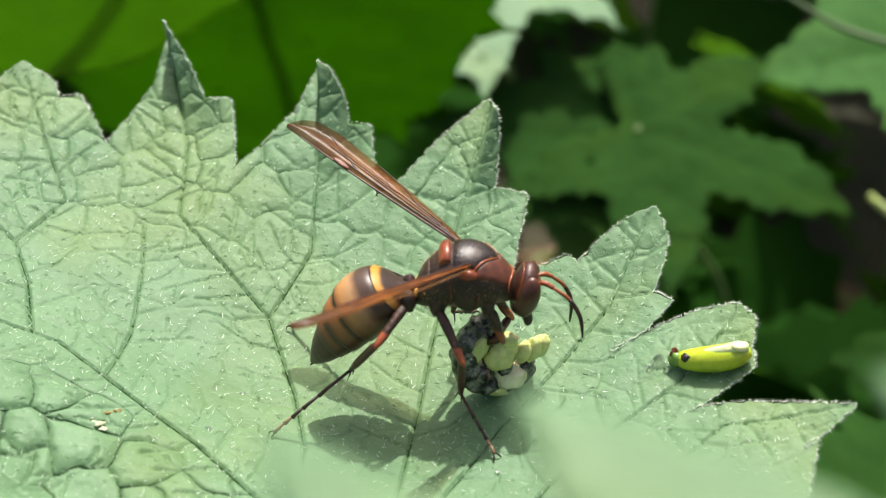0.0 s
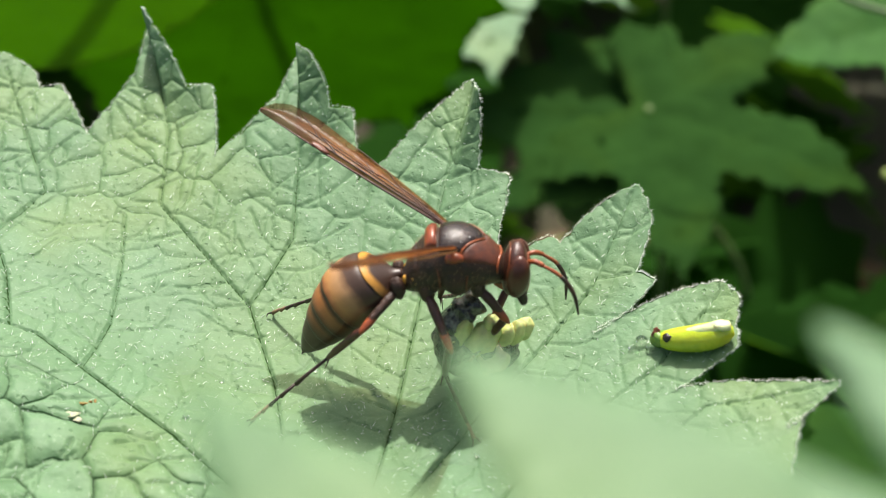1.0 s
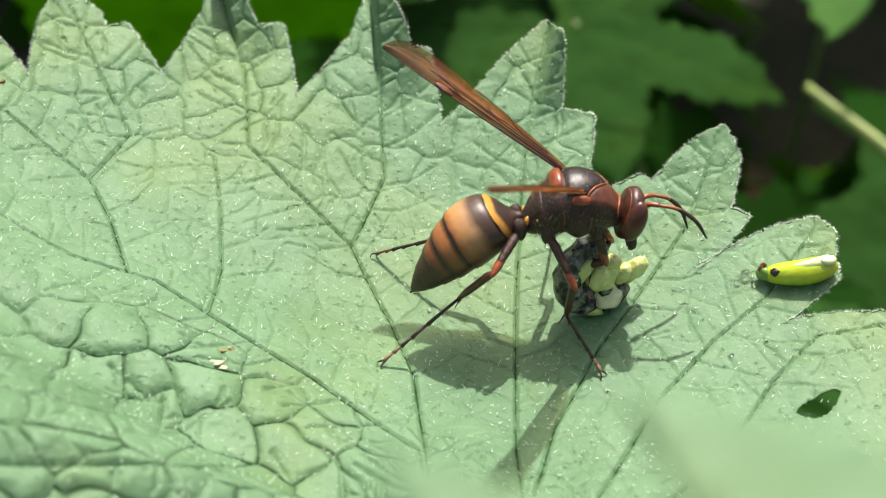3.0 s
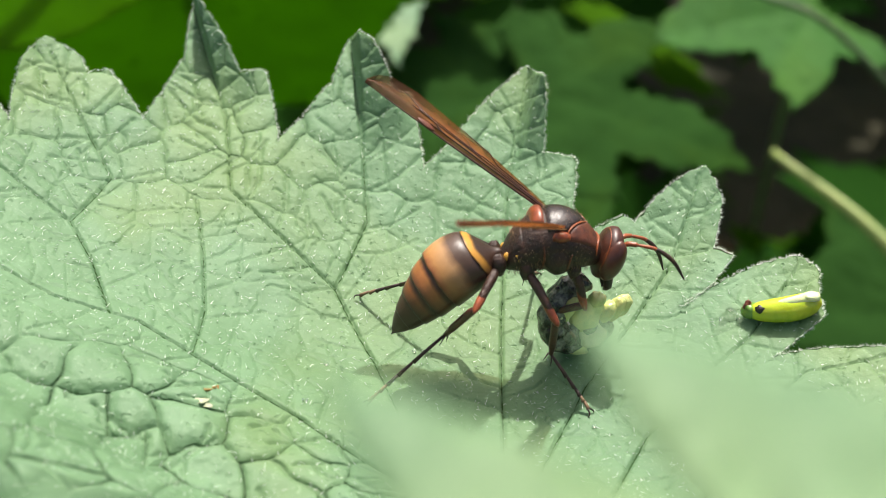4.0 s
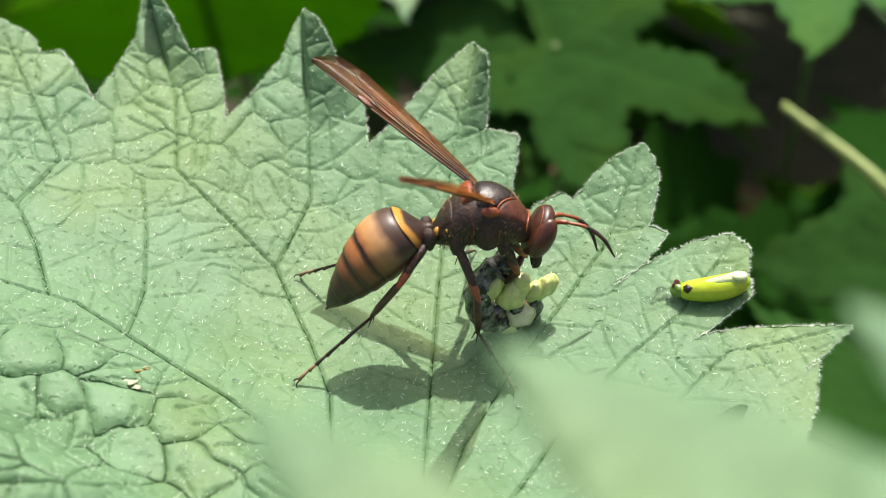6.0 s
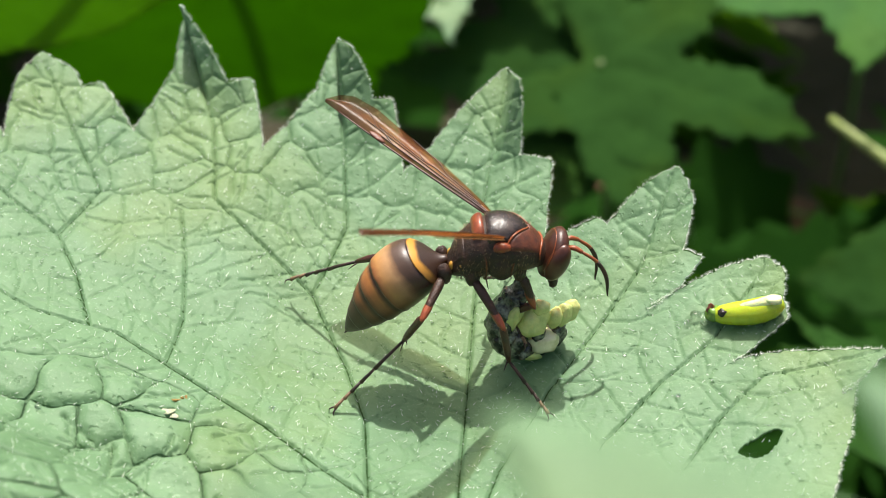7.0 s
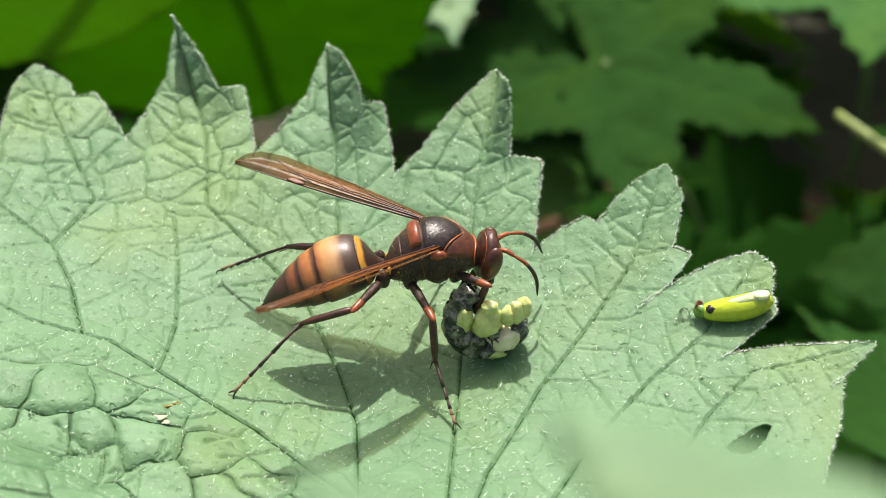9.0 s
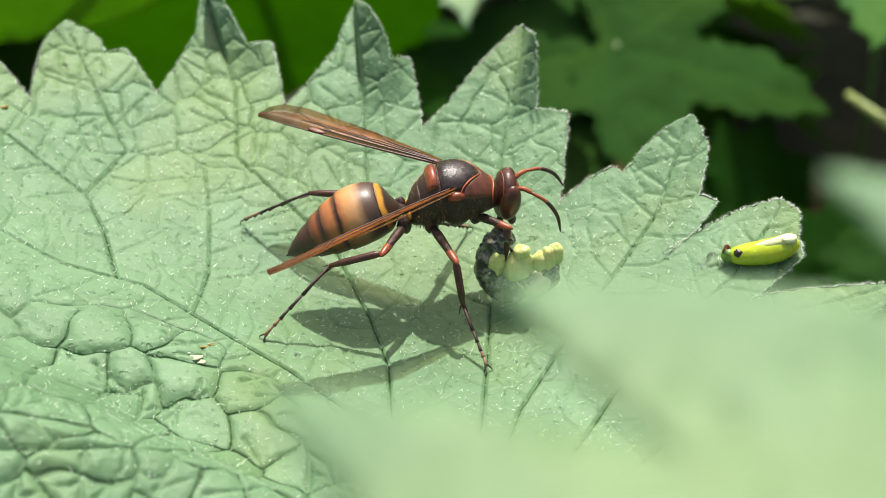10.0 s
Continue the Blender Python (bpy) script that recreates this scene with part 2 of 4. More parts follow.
def side_veins(veins, rng, every=3.6, long=6.5, wide=0.2):
    """Side veins that leave the main ones to both sides, slanting ahead and bending, and the short rungs between them."""
    twigs = []
    for line, _ in veins:
        line = smooth_line([(*p, 0.0) for p in line], 10)[:, :2]
        run = np.concatenate([[0], np.cumsum(np.linalg.norm(np.diff(line, axis=0), axis=1))])
        at, sign = every * rng.uniform(0.4, 0.9), 1
        while at < run[-1] - 1.0:
            p = np.array([np.interp(at, run, line[:, j]) for j in (0, 1)])
            q = np.array([np.interp(min(at + 0.6, run[-1]), run, line[:, j]) for j in (0, 1)])
            ahead = (q - p) / (np.linalg.norm(q - p) + 1e-9)
            out = sign * np.array((-ahead[1], ahead[0]))
            reach = min(long, 0.5 * (run[-1] - at) + 1.8) * rng.uniform(0.75, 1.1)
            bends = [p, p + reach * (0.45 * out + 0.2 * ahead), p + reach * (0.85 * out + (0.5 + rng.uniform(-0.2, 0.2)) * ahead)]
            twigs.append((bends, wide * rng.uniform(0.8, 1.2)))
            if rng.random() < 0.45:
                at, sign = at + every * rng.uniform(0.4, 0.7), -sign
                continue
            middle = bends[1] + rng.uniform(0.0, 0.5) * (bends[2] - bends[1])
            rung = ahead * rng.uniform(0.45, 0.8) * every * rng.choice((-1, 1)) + out * rng.uniform(-0.6, 0.6)
            twigs.append(([middle, middle + 0.5 * rung + 0.3 * out, middle + rung], wide * 0.8))
            at, sign = at + every * rng.uniform(0.35, 0.65), -sign
    return twigs


def near_lines(points, lines, within=1.5):
    """As line_distance, but only close to each line, for many short lines."""
    best = np.full(len(points), 9.0)
    for line, wide in lines:
        line = np.array(line, float)
        low, high = line.min(axis=0) - within, line.max(axis=0) + within
        some = np.nonzero(((points > low) & (points < high)).all(axis=1))[0]
        if len(some):
            best[some] = np.minimum(best[some], line_distance(points[some], [(line, wide)]))
    return best


def cell_border(points, cells):
    """Distance from the border between the two nearest cell centres."""
    near = np.full(len(points), 1e9)
    second = np.full(len(points), 1e9)
    for c in cells:
        d = np.linalg.norm(points - c, axis=1)
        second = np.where(d < near, near, np.minimum(second, d))
        near = np.minimum(near, d)
    return second - near


def leaf_blade(name, edge, veins, shape, material, spacing, rng, cell=4.5, puff=0.35, groove=0.45, thick=0.25, fine_box=None, quilt=None, hole=None, twigs=()):
    """A leaf: a plane outline filled with a fine net, raised by shape(x, y), quilted between its veins, with a thickness."""
    low, high = edge.min(axis=0), edge.max(axis=0)
    inner = [(x + rng.uniform(-0.2, 0.2) * spacing + (j % 2) * spacing / 2, y + rng.uniform(-0.2, 0.2) * spacing)
             for j, y in enumerate(np.arange(low[1], high[1], spacing * 0.87)) for x in np.arange(low[0], high[0], spacing)]
    inner = np.array(inner)
    if fine_box:
        # a closer net where the leaf is seen from near by
        x0, x1, y0, y1 = fine_box
        out = (inner[:, 0] < x0) | (inner[:, 0] > x1) | (inner[:, 1] < y0) | (inner[:, 1] > y1)
        step = spacing * 0.3
        close = [(x + rng.uniform(-0.2, 0.2) * step + (j % 2) * step / 2, y + rng.uniform(-0.2, 0.2) * step)
                 for j, y in enumerate(np.arange(y0, y1, step * 0.87)) for x in np.arange(x0, x1, step)]
        inner = np.vstack([inner[out], close])
        spacing = step
    # only net points well inside the outline
    inside = np.zeros(len(inner), bool)
    ring = np.vstack([edge, edge[:1]])
    for a, b in zip(ring, ring[1:]):
        cross = (a[1] > inner[:, 1]) != (b[1] > inner[:, 1])
        at = a[0] + (inner[:, 1] - a[1]) / (b[1] - a[1] + 1e-12) * (b[0] - a[0])
        inside ^= cross & (inner[:, 0] < at)
    inner = inner[inside]
    clear = np.full(len(inner), 1e9)
    for p in edge:
        clear = np.minimum(clear, np.abs(inner - p).max(axis=1))
    inner = inner[clear > spacing * 0.35]
    every = [Vector(p) for p in edge] + [Vector(p) for p in inner]
    verts, _, faces, *_ = geometry.delaunay_2d_cdt(every, [], [tuple(range(len(edge)))], 1, 1e-5)
    flat = np.array([tuple(v) for v in verts])
    if hole:
        # a slanting hole eaten through the blade
        hx, hy, wide, narrow, slant = hole
        turn = np.array(((math.cos(slant), -math.sin(slant)), (math.sin(slant), math.cos(slant))))
        away = ((flat - (hx, hy)) @ turn) / (wide, narrow)
        open_part = (away ** 2).sum(axis=1) < 1 + 0.25 * np.sin(3.0 * np.arctan2(away[:, 1], away[:, 0]) + 0.6)
        faces = [f for f in faces if not all(open_part[i] for i in f)]
    main = line_distance(flat, veins)
    twig = near_lines(flat, twigs) if twigs else np.full(len(flat), 9.0)
    count = (high - low) / cell
    cells = [(low[0] + (i + rng.uniform(0.1, 0.9)) * cell, low[1] + (j + rng.uniform(0.1, 0.9)) * cell) for i in range(-1, int(count[0]) + 2) for j in range(-1, int(count[1]) + 2)]
    wob = np.array([[noise.noise(Vector((x * 0.35, y * 0.35, 0.0))), noise.noise(Vector((x * 0.35, y * 0.35, 7.0)))] for x, y in flat]) * cell * 0.16
    net = cell_border(flat + wob, np.array(cells))
    strength = np.array([quilt(x, y) for x, y in flat]) if quilt else np.ones(len(flat))
    deep = np.exp(-(main * 2.2) ** 2)
    web = np.exp(-(net / (0.045 * cell)) ** 2)
    pillow = 1 - np.exp(-(np.minimum(net / (0.2 * cell), np.minimum(main / 3.0, twig / 2.0))) ** 1.5)
    swell = 0.7 + 0.6 * np.array([noise.noise(Vector((x / cell * 0.35, y / cell * 0.35, 11.0))) for x, y in flat])
    swell *= strength
    # small dents and blisters within each cell
    dents = np.array([noise.noise(Vector((x / cell * 2.1, y / cell * 2.1, 5.0))) + 0.5 * noise.noise(Vector((x / cell * 4.6, y / cell * 4.6, 9.0))) for x, y in flat])
    rise = puff * swell * pillow + 0.16 * puff * strength * dents - groove * deep - 0.35 * groove * np.exp(-(twig * 1.6) ** 2) - 0.42 * groove * strength * web
    main = np.minimum(main, 0.1 + 1.1 * twig)
    tops = [(x, y, shape(x, y) + h) for (x, y), h in zip(flat, rise)]
    # a lower skin, joined to the upper one along the edge
    size = len(tops)
    border = {}
    for f in faces:
        for a, b in zip(f, [*f[1:], f[0]]):
            border[(a, b)] = border.get((a, b), 0) + 1
    rim = [(a, b) for a, b in border if (b, a) not in border]
    skin = [tuple(f) for f in faces] + [tuple(i + size for i in reversed(f)) for f in faces]
    skin += [(b, a, a + size, b + size) for a, b in rim]
    return mesh(name, tops + [(x, y, z - thick) for x, y, z in tops], skin, material, True, main=[*main, *main], net=[*(net * 4.6 / cell)] * 2, crease=[*np.clip(strength * 0.55 - 0.08, 0.0, 1.0)] * 2)


# the leaf on which the wasp stands: lobes from one side to the other, each a run of notches and tips
LOBES = [
    [(-64, -6), (-62, 4), (-58, 7), (-59, 12), (-53, 18.5), (-50.5, 17), (-48.3, 17.6), (-43.4, 12.4)],
    [(-43.2, 20.0), (-41.4, 23.5), (-38.0, 22.0), (-36.9, 20.0), (-35.0, 20.9), (-31.0, 15.0)],
    [(-29.2, 18.8), (-27.3, 22.8), (-26.5, 29.4), (-23.8, 25.6), (-21.7, 21.3), (-19.2, 21.5), (-17.6, 13.2)],
    [(-15.1, 15.9), (-12.0, 20.2), (-10.3, 25.0), (-8.6, 24.4), (-6.7, 21.0), (-6.3, 18.4), (-4.3, 18.4), (-3.1, 10.3)],
    [(0.0, 13.0), (3.2, 16.5), (7.7, 19.7), (8.8, 17.6), (8.7, 10.7), (11.9, 9.4), (11.2, 4.6), (10.4, -0.2)],
    [(13.0, 1.6), (15.8, 2.6), (16.9, 1.6), (20.7, 4.6), (23.8, 5.5), (25.0, 2.2), (23.6, -2.5), (25.3, -3.6), (22.7, -6.3), (19.9, -7.9)],
    [(23.8, -6.2), (27.4, -5.3), (30.7, -5.4), (32.1, -7.3), (31.6, -10.1), (31.8, -11.8), (29.0, -13.7), (26.6, -15.3)],
    [(30.5, -15.2), (39.1, -17.6), (34.8, -20.7), (36.0, -20.0), (35.3, -22.4), (34.8, -24.5), (33.2, -27.8), (31.8, -31.2), (30.4, -32.8), (26.5, -34.2), (22.0, -38.0), (18.0, -50.0)],
    [(8.0, -54.0), (2.0, -44.0), (-6.0, -54.0), (-24.0, -62.0), (-44.0, -58.0), (-58.0, -46.0), (-66.0, -26.0)],
]
VEINS = [
    ([(-5.0, -40.0), (-5.5, -28.0), (-6.2, -18.0), (-8.2, -11.0), (-11.8, -2.5), (-22.0, 7.4), (-22.8, 16.1), (-26.6, 28.2)], 0.42),
    ([(-11.8, -2.5), (-8.7, 4.9), (-9.1, 12.9), (-10.2, 24.0)], 0.3),
    ([(-5.0, -40.0), (-6.0, -28.0), (-14.9, -20.0), (-24.2, -13.8), (-28.9, -10.7), (-36.2, -9.6), (-48, -4)], 0.5),
    ([(-24.2, -13.8), (-23.6, -7.1), (-24.2, -0.1), (-25.2, 6.0)], 0.28),
    ([(-31.5, -10.1), (-33.8, -3.7), (-36.4, 1.2), (-47.0, 8.5), (-51.0, 16.0)], 0.34),
    ([(-36.4, 1.2), (-33.4, 7.8), (-36.9, 14.4), (-40.6, 21.8)], 0.3),
    ([(2.0, -40.0), (2.0, -27.4), (2.9, -16.2), (3.6, -7.2), (4.9, 5.5), (5.9, 11.2), (7.8, 18.6)], 0.34),
    ([(2.0, -36.0), (5.5, -24.8), (10.3, -15.4), (17.0, -6.6), (19.8, -3.1), (23.3, 4.9)], 0.34),
    ([(4.0, -40.0), (14.7, -21.8), (20.3, -16.0), (25.3, -12.4), (30.9, -6.0)], 0.32),
    ([(5.0, -42.0), (19.6, -27.6), (24.6, -21.1), (28.9, -17.3), (38.4, -17.4)], 0.3),
    ([(-5.0, -40.0), (-20.0, -34.0), (-35.7, -39.0), (-39.3, -33.2), (-52, -28)], 0.4),
    ([(-20.0, -34.0), (-26.5, -30.0), (-27.0, -24.4), (-32.8, -27.1)], 0.24),
]


FOLDS = [((-23.6, 18.0), (-26.6, 28.2)), ((-9.2, 12.5), (-10.2, 24.0)), ((5.7, 9.0), (7.8, 18.6))]


def curl(x, y):
    """How far one half of each far lobe stands up beside its midrib."""
    rise = 0.0
    for (ax, ay), (bx, by) in FOLDS:
        off = x - (ax + (bx - ax) * (y - ay) / (by - ay))
        if y > ay and 0.0 < off < 6.0:
            fade = min(1.0, max(0.0, (6.0 - off) / 2.0))
            start = min(1.0, off / 0.7)
            rise = max(rise, fade * start * start * (3 - 2 * start) * 0.4 * (y - ay) ** 2 / (y - ay + 3.0))
    return rise


def leaf_height(x, y):
    """The leaf's wide, shallow bowl, which rises towards its tips and sags at its far ends."""
    cx, cy = max(-48.0, min(40.0, x)), max(-36.0, min(30.0, y))
    z = -3.208 + 0.0863 * cx + 0.2487 * cy + 0.00517 * cx * cx + 0.00578 * cx * cy + 0.00802 * cy * cy
    z += 1.1 * math.exp(-((x + 16) ** 2 + (y - 10) ** 2) / 150) - 1.3 * math.exp(-((x + 9) ** 2 + (y + 9) ** 2) / 160)
    z -= 0.3 * (abs(x - cx) + abs(y - cy))
    # a pleat beside the thick vein at the near end
    off = (-15.5 - y) * 0.877 - (x + 30.0) * 0.481
    z -= 2.5 * math.exp(-((off - 8.5) / 3.4) ** 2) * min(1.0, max(0.0, (-4.0 - x) / 8))
    return z - 0.25 + curl(x, y) + 0.5 * noise.noise(Vector((x * 0.09, y * 0.09, 2.0)))


def hairs(edge, area, shape, count, rim, rng, long=0.6):
    """Short bristles on a leaf and along its edge, each a thin three-sided spike."""
    verts, faces = [], []

    def spike(p, d, size, thin=0.026):
        p, d = np.array(p), np.array(d) / np.linalg.norm(d)
        e = np.cross(d, (0.3, 0.2, 0.9))
        e /= np.linalg.norm(e)
        f = np.cross(d, e)
        k = len(verts)
        for w in (0, 2.1, 4.2):
            verts.append(p + thin * (math.cos(w) * e + math.sin(w) * f))
        verts.append(p + d * size + np.array((0, 0, -0.12 * size)))
        faces.extend([(k, k + 1, k + 3), (k + 1, k + 2, k + 3), (k + 2, k, k + 3)])

    ring = np.vstack([edge, edge[:1]])
    for _ in range(count):
        x, y = rng.uniform(area[0], area[1]), rng.uniform(area[2], area[3])
        cross = (ring[:-1, 1] > y) != (ring[1:, 1] > y)
        at = ring[:-1, 0] + (y - ring[:-1, 1]) / (ring[1:, 1] - ring[:-1, 1] + 1e-12) * (ring[1:, 0] - ring[:-1, 0])
        if (cross & (x < at)).sum() % 2:
            spike((x, y, shape(x, y) + 0.25), (rng.uniform(-1, 1), rng.uniform(-1, 1), rng.uniform(0.1, 0.6)), long * rng.uniform(0.3, 1.0), 0.033)
    for _ in range(rim):
        k = rng.randrange(len(edge))
        a, b = ring[k], ring[k + 1]
        p = a + (b - a) * rng.random()
        out = np.array((-(b - a)[1], (b - a)[0]))
        out /= np.linalg.norm(out) + 1e-9
        spike((p[0], p[1], shape(*p) + 0.1), (out[0] + rng.uniform(-0.6, 0.6), out[1] + rng.uniform(-0.6, 0.6), rng.uniform(-0.2, 0.6)), long * rng.uniform(0.25, 0.8), 0.02)
    return verts, faces


GROUND = -210.0


def quilted(x, y):
    """How strongly the leaf is puffed up between its veins: more on its lobes and towards its near end."""
    far = min(1.0, max(0.0, (y - 1 + 0.35 * max(0.0, x - 8)) / 11))
    near = min(1.0, max(0.0, (-12 - y - 0.55 * max(0.0, x + 26)) / 9))
    return 0.25 + 0.55 * far + 1.25 * near


def main_leaf():
    rng = random.Random(5)
    corners = [c for lobe in LOBES for c in lobe]
    edge = toothed(corners, 0.13, 0.55, rng)
    leaf = thing("leaf", "large pale green hairy leaf with deeply toothed lobes and sunken veins", "leaf")
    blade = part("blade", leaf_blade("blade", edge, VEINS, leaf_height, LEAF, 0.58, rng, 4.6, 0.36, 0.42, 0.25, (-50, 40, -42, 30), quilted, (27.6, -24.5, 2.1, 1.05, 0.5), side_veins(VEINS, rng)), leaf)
    bristles = part("bristles", mesh("bristles", *hairs(edge, (-46, 38, -40, 28), leaf_height, 4800, 9500, rng), HAIR), leaf, "fine pale bristles")
    for grown, run in ((blade, 1), (bristles, 4)):
        for v in grown.data.vertices:
            if v.index % run == 0:
                lean = 1.3 * curl(v.co.x / MM, v.co.y / MM) * MM
            v.co.y -= lean
    stalk = smooth_line([(2.0, -43.0, leaf_height(2, -43)), (4.0, -52.0, -14.0), (8.0, -50.0, -60.0), (12.0, -30.0, -140.0), (12.0, -20.0, GROUND - 2)], 8)
    part("stalk", mesh("stalk", *tube(stalk, [0.9, 1.2, 1.6, 2.0], 10), STEM), leaf, "round green stalk")
    return leaf


def palmate(lobes, radius, depth, rng):
    """The corners of a lobed leaf round its base at 0, 0, with teeth on each lobe, and its veins."""
    corners, veins = [], []
    for k in range(lobes):
        a = math.radians(-150 + 300 * (k + 0.5) / lobes) + math.pi / 2
        half = math.radians(150 / lobes)
        r = radius * (0.72 + 0.28 * math.cos((a - math.pi / 2) * 0.9)) * rng.uniform(0.92, 1.06)
        for share, at in ((-1.0, depth), (-0.62, 0.72), (-0.5, 0.7), (-0.3, 0.86), (-0.2, 0.84), (0.0, 1.0), (0.2, 0.84), (0.3, 0.86), (0.5, 0.7), (0.62, 0.72)):
            w = a + share * half
            at = max(at, depth - 0.06)
            corners.append((r * at * math.cos(w), r * at * math.sin(w)))
        tip = np.array((math.cos(a), math.sin(a))) * r
        veins.append(([(0, 0), tuple(tip * 0.5), tuple(tip * 0.97)], radius * 0.018))
        for u, sgn in ((0.35, 1), (0.35, -1), (0.55, 1), (0.55, -1), (0.72, 1), (0.72, -1)):
            w = a + sgn * 0.7
            veins.append(([tuple(tip * u), tuple(tip * u + radius * 0.2 * (1 - u * 0.6) * np.array((math.cos(w), math.sin(w))))], radius * 0.009))
    corners.append((0.0, -0.08 * radius))
    return [(float(x), float(y)) for x, y in corners][::-1], veins


def oval(radius, wide):
    """The corners and veins of a long leaf without lobes."""
    half = [(radius * wide * math.sin(math.pi * u ** 0.85) * (1.0 if k % 2 else 0.965), 2 * radius * u) for k, u in enumerate(np.linspace(0, 1, 31))]
    corners = half + [(-x, y) for x, y in half[-2:0:-1]]
    veins = [([(0, 0), (0, radius), (0, 1.95 * radius)], radius * 0.02)]
    for u in (0.12, 0.3, 0.48, 0.66, 0.84):
        for s in (-1, 1):
            veins.append(([(0, 2 * radius * u), (s * radius * wide * 0.9 * math.sin(math.pi * (u + 0.1) ** 0.85), 2 * radius * (u + 0.14))], radius * 0.011))
    return [(float(x), float(y)) for x, y in corners][::-1], veins


def lobed_leaf(name, label, place, lobes, radius, depth, material, seed, fold=0.0, spacing=None, stalk=(), group="", droop=0.1):
    """A stalked leaf; place carries its base, with the tip towards its y and its upper side to its z."""
    rng = random.Random(seed)
    corners, veins = palmate(lobes, radius, depth, rng) if lobes else oval(radius, depth)
    edge = toothed(corners[::-1], radius * (0.02 if lobes else 0.006), radius * 0.045, rng)

    def shape(x, y):
        return fold * abs(x) - droop * (x * x + y * y) / radius + radius * 0.04 * noise.noise(Vector((x / radius * 2.5, y / radius * 2.5, seed)))

    leaf = thing(name, label, "leaf", place, group=group)
    part("blade", leaf_blade("blade", edge, veins, shape, material, spacing or radius / 28, rng, radius / 7, radius * 0.012, radius * 0.012, radius * 0.006), leaf)
    if stalk:
        back = place.inverted()
        line = [(0, 0, shape(0, 0))] + [tuple(back @ Vector([c * MM for c in p]) / MM) for p in stalk]
        part("stalk", mesh("stalk", *tube(smooth_line(line, 8), [radius * 0.018, radius * 0.03], 8), STEM), leaf, "thin green stalk")
    return leaf


def faced(base, tip, upper):
    """The pose of a leaf whose base and tip are given in millimetres, its upper side turned towards upper."""
    base, tip = Vector(base), Vector(tip)
    y = (tip - base).normalized()
    z = (Vector(upper) - y * y.dot(Vector(upper))).normalized()
    return Matrix.Translation(base * MM) @ Matrix((y.cross(z), y, z)).transposed().to_4x4()


# ---- the place ----
ground_v, ground_f = [], []
reach = [-40000, -6000, -1500, *range(-600, 901, 30), 1800, 6000, 40000]
for y in reach:
    for x in reach:
        bumpy = 14 * noise.noise(Vector((x * 0.012, y * 0.012, 0.0))) + 5 * noise.noise(Vector((x * 0.05, y * 0.05, 4.0))) if abs(x) < 1000 else 0
        ground_v.append((x, y, GROUND + bumpy))
wide = len(reach)
ground_f = [(j * wide + i, j * wide + i + 1, (j + 1) * wide + i + 1, (j + 1) * wide + i) for j in range(wide - 1) for i in range(wide - 1)]
thing("ground", "dark brown soil under the plants", "ground", None, mesh("ground", ground_v, ground_f, SOIL), "", "structure")

main_leaf()


def stalk_to(base, foot):
    """Bends from a leaf's base down to its foot on the ground."""
    bx, by, bz = base
    return [(bx * 0.7 + foot[0] * 0.3, by * 0.7 + foot[1] * 0.3, bz - 12), (*foot, GROUND + 40), (*foot, GROUND - 12)]


FAR = [
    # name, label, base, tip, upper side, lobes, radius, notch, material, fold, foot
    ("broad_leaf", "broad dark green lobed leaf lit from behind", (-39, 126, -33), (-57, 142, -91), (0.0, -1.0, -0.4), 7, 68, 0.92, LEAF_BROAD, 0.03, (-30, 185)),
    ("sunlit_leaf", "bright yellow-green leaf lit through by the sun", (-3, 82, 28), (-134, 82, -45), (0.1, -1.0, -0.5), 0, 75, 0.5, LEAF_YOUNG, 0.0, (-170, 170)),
    # both toothed leaves stand in the sun; their shade is in the material
    ("toothed_leaf", "deeply toothed leaf, its green toned dark to stand for shade", (39, 168, -96), (-10, 176, -94), (0.05, -0.25, 1.0), 7, 52, 0.7, LEAF_SHADE_TONED, 0.04, (47, 205)),
    ("toothed_leaf", "leaf with long saw-toothed lobes, its green toned dark for shade", (37, 167, -91), (68, 155, -93), (0.05, -0.3, 1.0), 5, 50, 0.45, LEAF_SHADE_TONED, 0.04, (52, 210)),
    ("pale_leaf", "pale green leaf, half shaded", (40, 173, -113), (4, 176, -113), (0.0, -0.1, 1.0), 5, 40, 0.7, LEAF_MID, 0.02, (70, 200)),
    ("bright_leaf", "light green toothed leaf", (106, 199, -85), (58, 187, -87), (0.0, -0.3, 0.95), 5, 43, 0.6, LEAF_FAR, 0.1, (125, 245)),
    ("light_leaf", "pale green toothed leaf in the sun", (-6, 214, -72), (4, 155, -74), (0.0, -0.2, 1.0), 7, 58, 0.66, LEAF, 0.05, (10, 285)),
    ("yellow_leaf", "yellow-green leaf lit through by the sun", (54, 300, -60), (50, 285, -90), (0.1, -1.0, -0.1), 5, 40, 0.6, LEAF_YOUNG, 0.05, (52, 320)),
    ("low_leaf", "dark green low leaf", (125, 135, -130), (86, 138, -130), (0.0, -0.4, 0.9), 5, 44, 0.6, LEAF_SHADE_TONED, 0.05, (140, 150)),
    ("side_leaf", "mid-green leaf below the large one", (84, 52, -88), (50, 46, -70), (0.0, 0.1, 1.0), 5, 40, 0.75, LEAF_SHADE_TONED, 0.05, (95, 60)),
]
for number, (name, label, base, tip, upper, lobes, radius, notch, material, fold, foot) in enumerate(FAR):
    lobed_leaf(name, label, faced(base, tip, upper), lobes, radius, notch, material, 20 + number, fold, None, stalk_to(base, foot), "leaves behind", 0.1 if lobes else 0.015)


